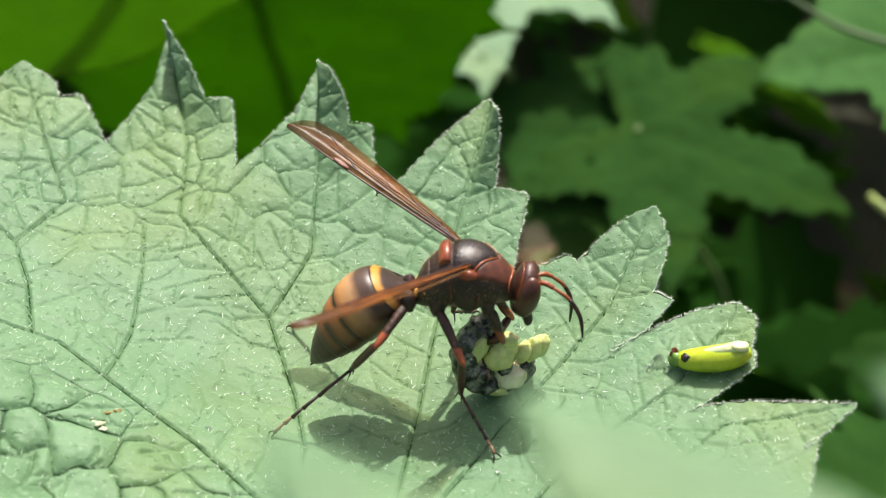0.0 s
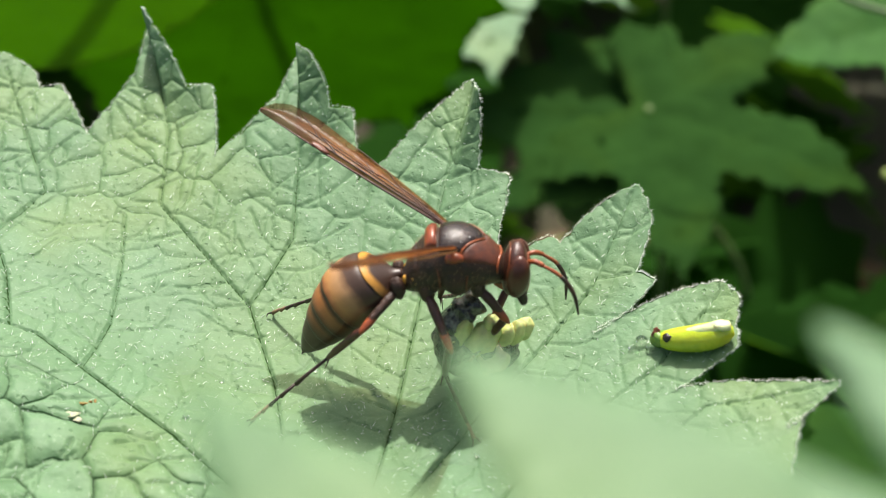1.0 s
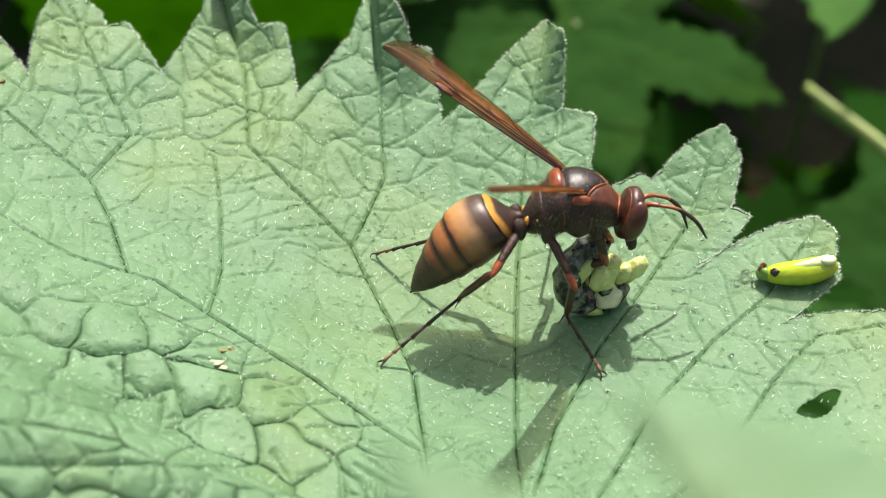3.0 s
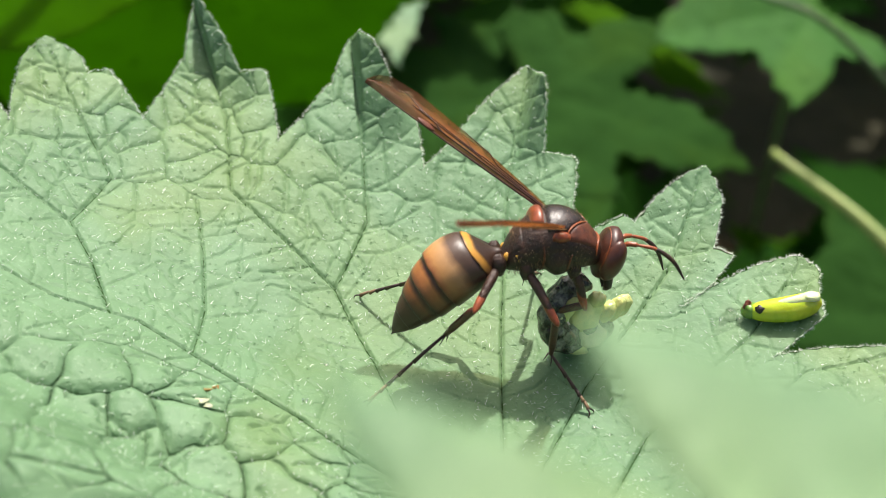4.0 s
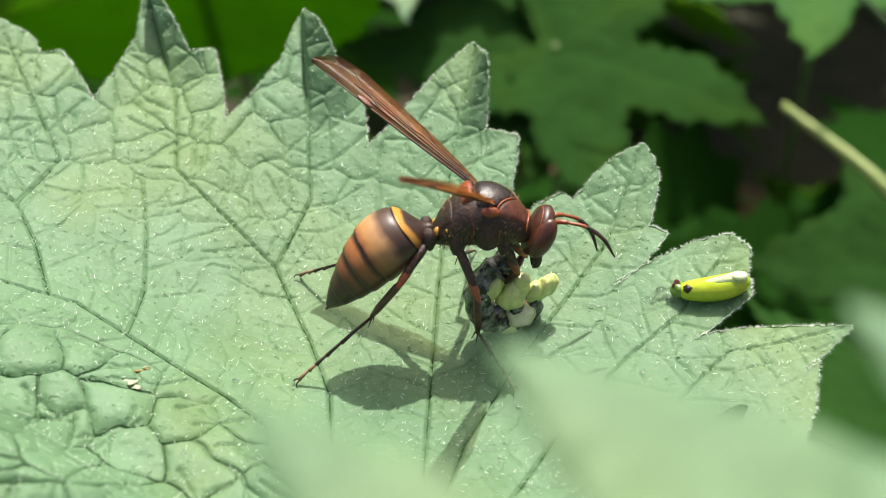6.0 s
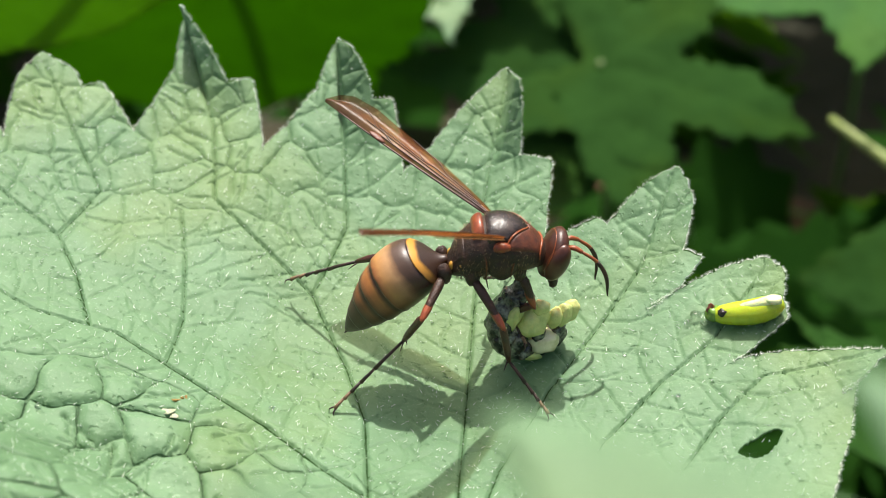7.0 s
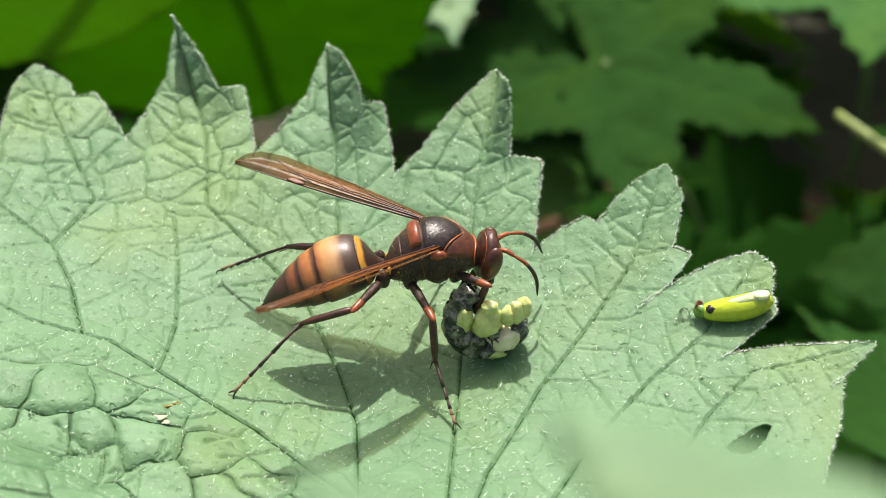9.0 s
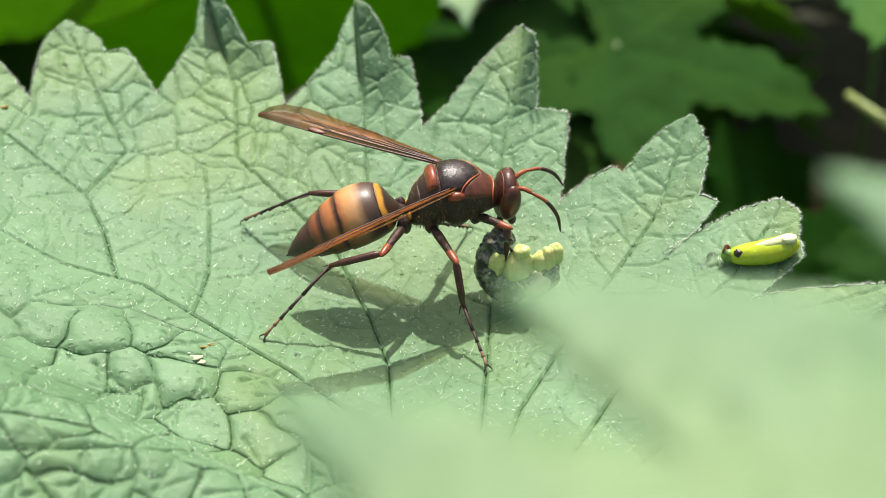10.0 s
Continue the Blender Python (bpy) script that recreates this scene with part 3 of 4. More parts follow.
def weeds():
    """Dense greenery that goes on behind, in leaves too many to count; the tallest are added out of view to cast shade.
    """
    rng = random.Random(31)
    verts, faces, veins = [], [], []
    for number in range(330):
        x, y = rng.uniform(-420, 480), rng.uniform(235, 620)
        if number >= 270:
            # low ones nearer by, beside the large leaf
            x, y = rng.uniform(50, 240), rng.uniform(90, 240)
        # farther back they rise above the view, added to block the sun
        top = 150 if y > 330 else -95
        z = rng.uniform(GROUND + 8, GROUND + 45) if number >= 270 else rng.uniform(GROUND + 8, max(GROUND + 40, min(top, GROUND + (y - 180) * 1.1)))
        size, turn, tilt = rng.uniform(26, 60), rng.uniform(0, 6.28), rng.uniform(-0.7, 0.5)
        m = Matrix.Translation((x, y, z)) @ Euler((tilt - 0.5, rng.uniform(-0.4, 0.4), turn)).to_matrix().to_4x4()
        first, teeth = len(verts), 18
        verts.append(tuple(m @ Vector((0, 0, size * 0.06))))
        veins.append(0.5)
        for k in range(teeth):
            a = 2 * math.pi * k / teeth
            r = size * (0.55 + 0.45 * abs(math.cos(a * 0.5))) * (1.0 if k % 2 else 0.72) * rng.uniform(0.9, 1.1)
            for share in (0.55, 1.0):
                verts.append(tuple(m @ Vector((r * share * math.sin(a), r * share * math.cos(a), -0.1 * r * share * share))))
                veins.append(0.0)
        for k in range(teeth):
            a, b = first + 1 + 2 * k, first + 1 + 2 * ((k + 1) % teeth)
            faces += [(first, b, a), (a, b, b + 1, a + 1)]
    # the weeds' green has shade toned into it
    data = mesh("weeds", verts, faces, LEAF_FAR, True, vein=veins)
    thing("weeds", "dense weeds behind, toned dark for shade, the tallest added out of view", "weeds", None, data, "", "stuff")


weeds()


def litter():
    rng = random.Random(8)
    for x, y, r in ((84, 262, 20), (55, 262, 24), (20, 250, 22), (110, 240, 20), (-20, 240, 22), (140, 215, 18)):
        v, f = ball((0, 0, 0), (r, r * 0.7, r * 0.35), 8, 12, 0.6, r)
        leaf = thing("dead_leaf", "reddish-brown dead leaf curled on the soil", "dead leaf", pose(x * MM, y * MM, (GROUND + 6) * MM, rng.uniform(-15, 15), rng.uniform(-15, 15), rng.uniform(0, 360)), None, "dead leaves")
        part("blade", mesh("blade", v, f, LITTER), leaf)
        part("midrib", mesh("midrib", *tube([(-r, 0, r * 0.1), (0, 0, r * 0.42), (r * 1.3, 0, r * 0.1)], [r * 0.05, r * 0.04], 6), STEM), leaf)


litter()
blade = smooth_line([(83, 139, -87), (102, 113, -92), (122, 85, -110), (135, 66, -150), (138, 60, GROUND - 10)], 8)
thing("grass_stem", "pale yellow-green grass stem, slanting", "grass", None, mesh("grass_stem", *tube(blade, [1.0, 1.9, 2.2, 2.4], 8, 0.6), GRASS))


shoot = smooth_line([(40, 166, -40), (70, 152.6, -53.8), (91.6, 142.4, -59.3), (120, 132, -90), (140, 130, -150), (142, 130, GROUND - 10)], 8)
thing("weed_stem", "thin dark green weed stem, slanting", "stem", None, mesh("weed_stem", *tube(shoot, [0.5, 0.7, 0.9, 1.2], 8), STEM_DARK))


# ---- near leaf, close before the lens: a saw-toothed margin ----
NEAR_TEETH = [(-27.2, -19.2), (-19.2, -7.6), (-16.0, -9.6), (-15.2, -3.6), (-4.4, -8.4), (-7.2, -1.2), (2.7, -7.0), (0.0, 0.0), (13.1, -5.6), (10.7, 1.0), (20.8, -5.2), (18.4, 0.8), (27.2, -4.8), (32.0, -6.4), (30.4, -16.0), (20.8, -30.4), (0.0, -36.8), (-20.8, -32.0)]


def build_near_leaf():
    rng = random.Random(77)
    edge = toothed(NEAR_TEETH, 0.1, 0.8, rng, 0.03)
    veins = [([(5, -32), (x * 0.5 + 3, y * 0.5 - 16), (x, y - 0.3)], 0.4) for x, y in NEAR_TEETH[3:12:2]]

    def shape(x, y):
        return 0.012 * y * y * (1 if y > -12 else 0.4) - 0.004 * x * x

    leaf = thing("near_leaf", "blurred pale green toothed leaf close to the lens", "leaf", NEAR_PLACE)
    part("blade", leaf_blade("blade", edge, veins, shape, LEAF, 0.9, rng, 4.6, 0.2, 0.3), leaf)
    back = NEAR_PLACE.inverted()
    line = [(0, -35, shape(0, -35))] + [tuple(back @ Vector([c * MM for c in p]) / MM) for p in ((22, -112, -30), (26, -118, -120), (26, -118, GROUND - 12))]
    part("stalk", mesh("stalk", *tube(smooth_line(line, 8), [0.8, 1.6], 8), STEM), leaf, "thin green stalk")
    return leaf


NEAR_PLACE = Matrix.Translation(Vector((13.1, -70.6, 53.0)) * MM) @ pose(0, 0, 0, 16, 0, 4)
near_leaf = build_near_leaf()


# ---- the wasp: x ahead, y to its far side, z up, in its own space ----
def banded(name, stops, rough=0.3):
    """A gaster segment's hue along its length, mottled; its brown underside also has shade painted in."""
    n = Nodes(name)
    along = n.math("ADD", n.attribute("along"), n.math("MULTIPLY", n.math("SUBTRACT", n.noise(2.2, 4.0), 0.5), 0.3))
    tone = n.mix(n.math("MULTIPLY", n.noise(0.7, 4.0), 0.3), n.ramp(along, stops), (0.03, 0.012, 0.006))
    # darkens the tone downwards: brown underside, with its shade put into the colour
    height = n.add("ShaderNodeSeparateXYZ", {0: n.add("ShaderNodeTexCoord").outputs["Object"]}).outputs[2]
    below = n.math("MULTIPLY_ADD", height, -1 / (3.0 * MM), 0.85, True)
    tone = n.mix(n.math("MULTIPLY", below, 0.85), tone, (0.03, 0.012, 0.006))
    n.set(Base_Color=tone, Roughness=n.math("ADD", n.math("MULTIPLY", n.noise(0.4), 0.2), rough), Normal=n.bump(n.noise(0.12, 2.0), 0.012))
    return n.material


DARK, BROWN, ORANGE, GOLD = (0.03, 0.016, 0.010), (0.085, 0.026, 0.010), (0.30, 0.095, 0.022), (0.52, 0.25, 0.03)
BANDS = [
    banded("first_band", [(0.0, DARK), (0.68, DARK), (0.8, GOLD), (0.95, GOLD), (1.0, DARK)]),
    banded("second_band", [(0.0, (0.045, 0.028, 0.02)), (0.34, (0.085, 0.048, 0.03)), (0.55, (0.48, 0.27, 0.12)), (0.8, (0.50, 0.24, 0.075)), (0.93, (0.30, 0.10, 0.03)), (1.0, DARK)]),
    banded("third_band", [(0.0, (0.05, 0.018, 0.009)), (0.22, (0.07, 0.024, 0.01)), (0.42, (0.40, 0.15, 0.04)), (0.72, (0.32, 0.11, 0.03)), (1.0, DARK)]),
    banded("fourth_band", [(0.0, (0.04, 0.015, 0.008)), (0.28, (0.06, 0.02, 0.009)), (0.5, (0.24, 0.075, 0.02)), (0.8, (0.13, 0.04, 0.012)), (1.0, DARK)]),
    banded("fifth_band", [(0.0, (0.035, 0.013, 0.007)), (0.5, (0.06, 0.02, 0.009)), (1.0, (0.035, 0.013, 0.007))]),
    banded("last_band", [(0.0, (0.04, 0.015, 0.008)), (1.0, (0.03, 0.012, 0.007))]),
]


def wing_material(name, colour, clear):
    """A smoky amber skin: darker towards its tip and its front edge, paler and clearer along its rear edge."""
    n = Nodes(name)
    along, across = n.attribute("along"), n.attribute("across")
    tone = n.ramp(n.noise(1.6, 4.0, 0.6), [(0.3, colour), (0.75, tuple(c * 0.55 for c in colour))])
    tone = n.mix(n.ramp(across, [(0.0, (0.7, 0.7, 0.7)), (0.3, (0, 0, 0))]), tone, (0.10, 0.03, 0.012))
    tone = n.mix(n.ramp(along, [(0.6, (0, 0, 0)), (0.85, (0.75, 0.75, 0.75))]), tone, (0.07, 0.036, 0.022))
    n.set(Base_Color=tone, Roughness=0.36, Specular_IOR_Level=0.45, Normal=n.bump(n.noise(0.5, 2.0), 0.06))
    n.through_light(tone, 0.5)
    pane = n.add("ShaderNodeBsdfTransparent", {0: (0.8, 0.66, 0.48, 1)})
    solid = n.out.inputs["Surface"].links[0].from_socket
    thin = n.math("ADD", clear, n.math("MULTIPLY", n.ramp(across, [(0.55, (0, 0, 0)), (1.0, (1, 1, 1))]), 0.35), 0.0, True)
    both = n.add("ShaderNodeMixShader", {0: thin, 1: solid, 2: pane.outputs[0]})
    n.tree.links.new(both.outputs[0], n.out.inputs["Surface"])
    return n.material


WING = wing_material("wing", (0.42, 0.14, 0.036), 0.18)
WING_CLEAR = wing_material("hind_wing", (0.34, 0.16, 0.06), 0.5)

HIPS = {"hind": (-4.7, 1.3, -0.4), "mid": (-2.3, 1.7, -0.6), "fore": (1.9, 1.3, -0.8)}
LEG_SIZES = {"hind": (4.3, 5.2, 8.8), "mid": (4.9, 4.4, 5.8), "fore": (3.6, 3.6, 3.0)}


def ring(x, z, w, h, r, sides=22, first=-0.35, last=3.5):
    """A thin welt round a body's upper side at x."""
    line = [(x, (w + 0.02) * math.cos(a), z + (h + 0.02) * math.sin(a)) for a in np.linspace(first, last, sides)]
    return tube(line, [r * 0.6, r, r, r * 0.6], 6)


# the wasp's trunk: x, middle height, half width, half height
TRUNK = [(-4.6, -0.5, 0.4, 0.4), (-4.1, -0.1, 1.1, 1.0), (-3.2, 0.6, 1.9, 1.8), (-2.0, 1.25, 2.35, 2.4), (-0.6, 1.55, 2.55, 2.65), (0.8, 1.55, 2.62, 2.65), (2.2, 1.3, 2.4, 2.3), (3.4, 0.8, 1.75, 1.7), (4.3, 0.3, 1.05, 1.0), (4.8, 0.1, 0.6, 0.6)]
TRUNK_LINE = smooth_line(TRUNK, 8)


def trunk_point(x, a, lift):
    """A point over the trunk's skin at x and the angle a round it, from its side over its top."""
    z, w, h = (np.interp(x, TRUNK_LINE[:, 0], TRUNK_LINE[:, j]) for j in (1, 2, 3))
    return (x, (w + lift) * math.cos(a), z + (h + lift) * math.sin(a))


def plate(back, front, first, last, lift, dome=0.0, rows=22, columns=12):
    """A plate on the trunk between two edges, which may slant with the angle; domed in its middle, with its rim turned in."""
    verts, faces = [], []
    for i in range(rows + 1):
        a = math.radians(first + (last - first) * i / rows)
        for k in range(columns + 1):
            u, v = k / columns, i / rows
            inside = min(u, 1 - u) * columns >= 0.5 and 0 < i < rows
            high = lift + dome * (16 * u * (1 - u) * v * (1 - v)) ** 0.5 if inside else -0.06
            verts.append(trunk_point(back(a) + (front(a) - back(a)) * u, a, high))
    wide = columns + 1
    faces = [(i * wide + k, i * wide + k + 1, (i + 1) * wide + k + 1, (i + 1) * wide + k) for i in range(rows) for k in range(columns)]
    return verts, faces


def build_wasp():
    wasp = thing("wasp", "brown and amber paper wasp with banded abdomen, feeding on a caterpillar", "wasp")
    body, faces, _ = loft(TRUNK)
    thorax = part("thorax", mesh("thorax", body, faces, CHITIN), wasp, "glossy dark brown thorax")
    # plates that lie on the trunk: collar, back, hump and rear
    part("collar", mesh("collar", *plate(lambda a: 0.65 + 2.25 * math.sin(a) ** 4, lambda a: 4.0 - 0.4 * math.cos(a) ** 2, 18, 162, 0.1), COLLAR), thorax, "rust-brown collar")
    part("back_shield", mesh("back_shield", *plate(lambda a: -0.9, lambda a: 0.6 + 2.25 * math.sin(a) ** 4, 36, 144, 0.16, 0.1), BLACK), thorax, "glossy blackish back plate")
    rim = [trunk_point(4.02 - 0.4 * math.cos(a) ** 2, a, 0.1) for a in np.linspace(0.0, math.pi, 24)]
    part("collar_rim", mesh("collar_rim", *tube(rim, [0.05, 0.12, 0.12, 0.05], 6), AMBER), thorax, "amber rim")
    for a0, a1 in ((22, 84), (158, 96)):
        edge = [trunk_point(0.62 + 2.25 * math.sin(a) ** 4, a, 0.14) for a in np.radians(np.linspace(a0, a1, 14))]
        part("collar_rim", mesh("collar_rim", *tube(edge, [0.05, 0.1, 0.06], 6), AMBER), thorax, "amber rim")
    part("scutellum", mesh("scutellum", *plate(lambda a: -2.1, lambda a: -1.02, 52, 128, 0.12, 0.5), CORAL), thorax, "orange-red hump behind the wings")
    part("back_plate", mesh("back_plate", *plate(lambda a: -3.9, lambda a: -2.8, 20, 160, 0.03, 0.1), CHITIN), thorax)
    for s in (-1, 1):
        part("side_plate", mesh("side_plate", *ball((0.3, s * 1.65, 0.75), (1.5, 1.1, 1.75), 12, 18, 0.08, 3), CHITIN), thorax)
        part("side_plate", mesh("side_plate", *ball((-2.2, s * 1.35, 0.35), (1.2, 0.85, 1.4), 12, 16), CHITIN), thorax)
        for line in ([(1.3, 2.66, 1.3), (1.15, 2.68, 0.7), (1.0, 2.3, -0.3), (0.9, 1.6, -1.0)], [(-1.2, 2.3, 2.3), (-1.05, 2.55, 1.2), (-1.1, 2.2, 0.0), (-1.3, 1.5, -0.8)]):
            seam = smooth_line([(x, s * y, z) for x, y, z in line], 5)
            part("seam", mesh("seam", *tube(seam, [0.04, 0.07, 0.06, 0.03], 6), RUST), thorax, "rust-brown seam")
        part("shoulder_plate", mesh("shoulder_plate", *ball((0.35, s * 2.25, 2.75), (0.85, 0.5, 0.5), 8, 12, 0.2, 1), CORAL), thorax, "amber cap over the wing root")
        part("waist_spot", mesh("waist_spot", *ball((-3.95, s * 0.95, 0.3), (0.3, 0.3, 0.5), 8, 12), YELLOW), thorax, "yellow spot")
        part("side_stripe", mesh("side_stripe", *tube(smooth_line([(-3.3, s * 1.75, 0.9), (-3.0, s * 1.8, 0.4), (-3.0, s * 1.65, -0.2)], 4), [0.1, 0.16, 0.08], 6), YELLOW), thorax)
    # short golden pile on the thorax
    rng, spikes, ends = random.Random(4), [], []
    for _ in range(900):
        x, a = rng.uniform(-3.6, 3.2), rng.uniform(0, 2 * math.pi)
        w, z = np.interp(x, [t[0] for t in TRUNK], [t[2] for t in TRUNK]), np.interp(x, [t[0] for t in TRUNK], [t[1] for t in TRUNK])
        d = np.array((rng.uniform(-0.5, 0.2), math.cos(a), math.sin(a)))
        root, k = np.array((x, w * math.cos(a), z + w * math.sin(a))), len(spikes)
        spikes += [tuple(root + np.array(o) * 0.02) for o in ((1, 0, 0), (-1, 1, 0), (0, -1, 1))] + [tuple(root + d * rng.uniform(0.25, 0.55))]
        ends += [(k, k + 1, k + 3), (k + 1, k + 2, k + 3), (k + 2, k, k + 3)]
    part("pile", mesh("pile", spikes, ends, PILE), thorax, "short golden pile")
    # head, looking ahead and down
    head = part("head", mesh("head", *ball((0, 0, 0), (1.15, 2.2, 2.35), 16, 22, 0.05, 2.0), UMBER), wasp, "dark rust-brown head")
    for s in (-1, 1):
        part("eye", mesh("eye", *ball((0.3, s * 1.5, -0.05), (1.08, 0.92, 1.85), 14, 18), EYE), head, "dark brown kidney-shaped eye")
        part("jaw", mesh("jaw", *tube(smooth_line([(0.75, s * 1.0, -1.7), (1.15, s * 0.85, -2.5), (1.2, s * 0.25, -3.1)], 5), [0.5, 0.42, 0.12], 8), CHITIN), head, "dark jaw")
    part("face_shield", mesh("face_shield", *ball((0.8, 0, -1.2), (0.75, 1.1, 1.2), 10, 14), AMBER), head, "amber face plate")
    part("brow", mesh("brow", *ball((0.8, 0, 0.5), (0.6, 1.0, 0.8), 8, 12), RUST), head)
    part("head_rim", mesh("head_rim", *ring(-0.62, 0.0, 1.9, 1.98, 0.05, 22, -0.6, 3.74), AMBER), head)
    for piece in (head, *head.children):
        piece.data.transform(Matrix.Diagonal((0.94, 0.92, 1.05, 1.0)))
    antennae = []
    for s in (-1, 1):
        scape = smooth_line([(0, 0, 0), (0.55, s * 0.25, 0.42), (1.3, s * 0.55, 0.45)], 5)
        antenna = part("antenna", mesh("antenna", *tube(scape, [0.17, 0.24, 0.2], 8), AMBER), wasp, "antenna, orange at the root and dark towards the tip")
        whip = smooth_line([(1.3, s * 0.55, 0.45), (2.9, s * 0.85, 0.15), (4.4, s * 1.05, -0.9), (5.5, s * 1.15, -2.6)], 8)
        part("flagellum", mesh("flagellum", *tube(whip[:9], [0.14, 0.17, 0.18], 8), AMBER), antenna)
        part("flagellum_tip", mesh("flagellum_tip", *tube(whip[8:], [0.19, 0.2, 0.17, 0.07], 8), CHITIN), antenna, "dark antenna tip")
        antennae.append(antenna)
    # abdomen, hinged at its waist, pointing back along -x
    profile = [(0, 0, 0.36, 0.36), (-0.55, 0.3, 0.62, 0.6), (-1.0, 0.7, 1.25, 1.15), (-1.5, 1.0, 2.0, 1.95), (-2.3, 1.2, 2.6, 2.6), (-3.8, 1.25, 2.85, 2.85), (-5.5, 1.1, 2.75, 2.75), (-7.4, 0.75, 2.35, 2.35), (-9.2, 0.35, 1.7, 1.7), (-10.8, -0.05, 0.95, 0.98), (-11.9, -0.35, 0.18, 0.22)]
    curve = smooth_line(profile, 12)
    cuts = [0.05, -1.95, -5.7, -7.5, -9.0, -10.4, -11.9]
    plates = []
    for k, (a, b) in enumerate(zip(cuts, cuts[1:])):
        xs = np.linspace(min(a + (0.25 if k else 0), 0), max(b, -11.87), 10)
        rows = [[x, *(np.interp(-x, -curve[:, 0], curve[:, j]) for j in (1, 2, 3))] for x in xs]
        for i, row in enumerate(rows):
            u = i / (len(rows) - 1)
            swell = (0.965 + 0.06 * u) if k else 1.0
            row[2] *= swell
            row[3] *= swell
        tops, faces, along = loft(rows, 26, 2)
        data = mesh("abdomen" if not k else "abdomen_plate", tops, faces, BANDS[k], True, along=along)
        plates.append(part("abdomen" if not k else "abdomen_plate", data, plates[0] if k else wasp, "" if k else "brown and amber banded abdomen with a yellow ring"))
    part("sting_sheath", mesh("sting_sheath", *tube([(-11.7, 0, -0.4), (-12.2, 0, -0.5)], [0.2, 0.05], 8), CHITIN), plates[0])
    # wings along x, folded lengthwise into narrow blades
    wings = []
    for s in (-1, 1):
        verts, faces, long, count = [], [], 18.9, 34
        for i in range(count + 1):
            u = i / count
            w = np.interp(u, [0, 0.08, 0.3, 0.55, 0.78, 0.92, 0.985, 1], [0.4, 0.7, 1.3, 1.9, 2.3, 2.0, 1.1, 0.3])
            for k in range(7):
                v = k / 6
                fold = 0.35 * math.sin(v * math.pi * 2) * (0.4 + 0.6 * u) + 0.25 * v
                verts.append((long * u, s * (0.4 - w * v * 1.15 + 0.35 * math.sin(u * 2.6)), fold - 0.9 * u * u * 0.5))
        for i in range(count):
            for k in range(6):
                a = i * 7 + k
                faces.append((a, a + 1, a + 8, a + 7))
        wing = part("wing", mesh("wing", verts, faces, WING, True, along=[v[0] / long for v in verts], across=[(i % 7) / 6 for i in range(len(verts))]), wasp, "amber-brown narrow folded wing")
        ribs = []
        for k0, k1, a, b, r in ((0, 0, 0, 31, 0.13), (1, 1, 0, 22, 0.1), (2, 2, 0, 26, 0.075), (4, 3, 2, 24, 0.07), (5, 6, 4, 18, 0.06), (1, 4, 20, 25, 0.055), (2, 5, 24, 28, 0.05), (3, 5, 13, 16, 0.05)):
            line = [verts[i * 7 + round(k0 + (k1 - k0) * (i - a) / (b - a))] for i in range(a, b + 1)]
            line = [(p[0], p[1], p[2] + 0.05) for p in line]
            ribs.append(tube(smooth_line(line[::2] + [line[-1]], 3), [r * 1.0, r * 0.75, r * 0.4], 5))
        for rib in ribs:
            part("wing_vein", mesh("wing_vein", *rib, UMBER), wing)
        part("wing_mark", mesh("wing_mark", *ball((12.6, s * 0.6, 0.0), (0.95, 0.3, 0.12), 6, 10), RUST), wing)
        verts, faces, count = [], [], 18
        for i in range(count + 1):
            u = i / count
            w = np.interp(u, [0, 0.2, 0.6, 0.9, 1], [0.2, 0.5, 0.9, 0.6, 0.1])
            for k in range(4):
                verts.append((0.5 + 11.0 * u, s * (-0.2 - 0.75 * u - w * k / 3), -0.15 - 0.25 * u + 0.12 * math.sin(k)))
        faces = [(i * 4 + k, i * 4 + k + 1, i * 4 + k + 5, i * 4 + k + 4) for i in range(count) for k in range(3)]
        part("hind_wing", mesh("hind_wing", verts, faces, WING_CLEAR, True, along=[0.4] * len(verts), across=[0.6] * len(verts)), wing, "clear hind wing")
        wings.append(wing)
    # legs: three keyed segments each, along x from their joint
    legs = []
    for kind in ("hind", "mid", "fore"):
        thigh, shin, foot = LEG_SIZES[kind]
        for s in (-1, 1):
            hip = HIPS[kind]
            part("coxa", mesh("coxa", *ball((hip[0], s * hip[1], hip[2] + 0.15), (0.65, 0.6, 1.05), 8, 12, 0.2, hip[0]), CHITIN), thorax, "dark hip joint")
            upper = part("femur", mesh("femur", *tube([(0, 0, 0), (thigh * 0.3, 0, 0.12), (thigh * 0.7, 0, 0.1), (thigh, 0, 0)], [0.34, 0.44, 0.36, 0.26], 10), CHITIN), wasp, "dark brown thigh, red at the knee")
            part("knee", mesh("knee", *ball((thigh - 0.85, 0, 0.02), (1.45, 0.38, 0.38), 10, 12), CORAL), upper, "orange-red knee")
            lower = part("tibia", mesh("tibia", *tube([(0, 0, 0), (shin * 0.15, 0, 0.05), (shin * 0.75, 0, 0.04), (shin, 0, 0)], [0.24, 0.36, 0.34, 0.2], 10), UMBER), wasp, "dark brown shin")
            for q in (-0.2, 0.2):
                part("spur", mesh("spur", *tube([(shin - 0.1, q, -0.1), (shin + 0.9, q * 2.2, -0.45)], [0.09, 0.02], 5), CHITIN), lower)
            pieces = []
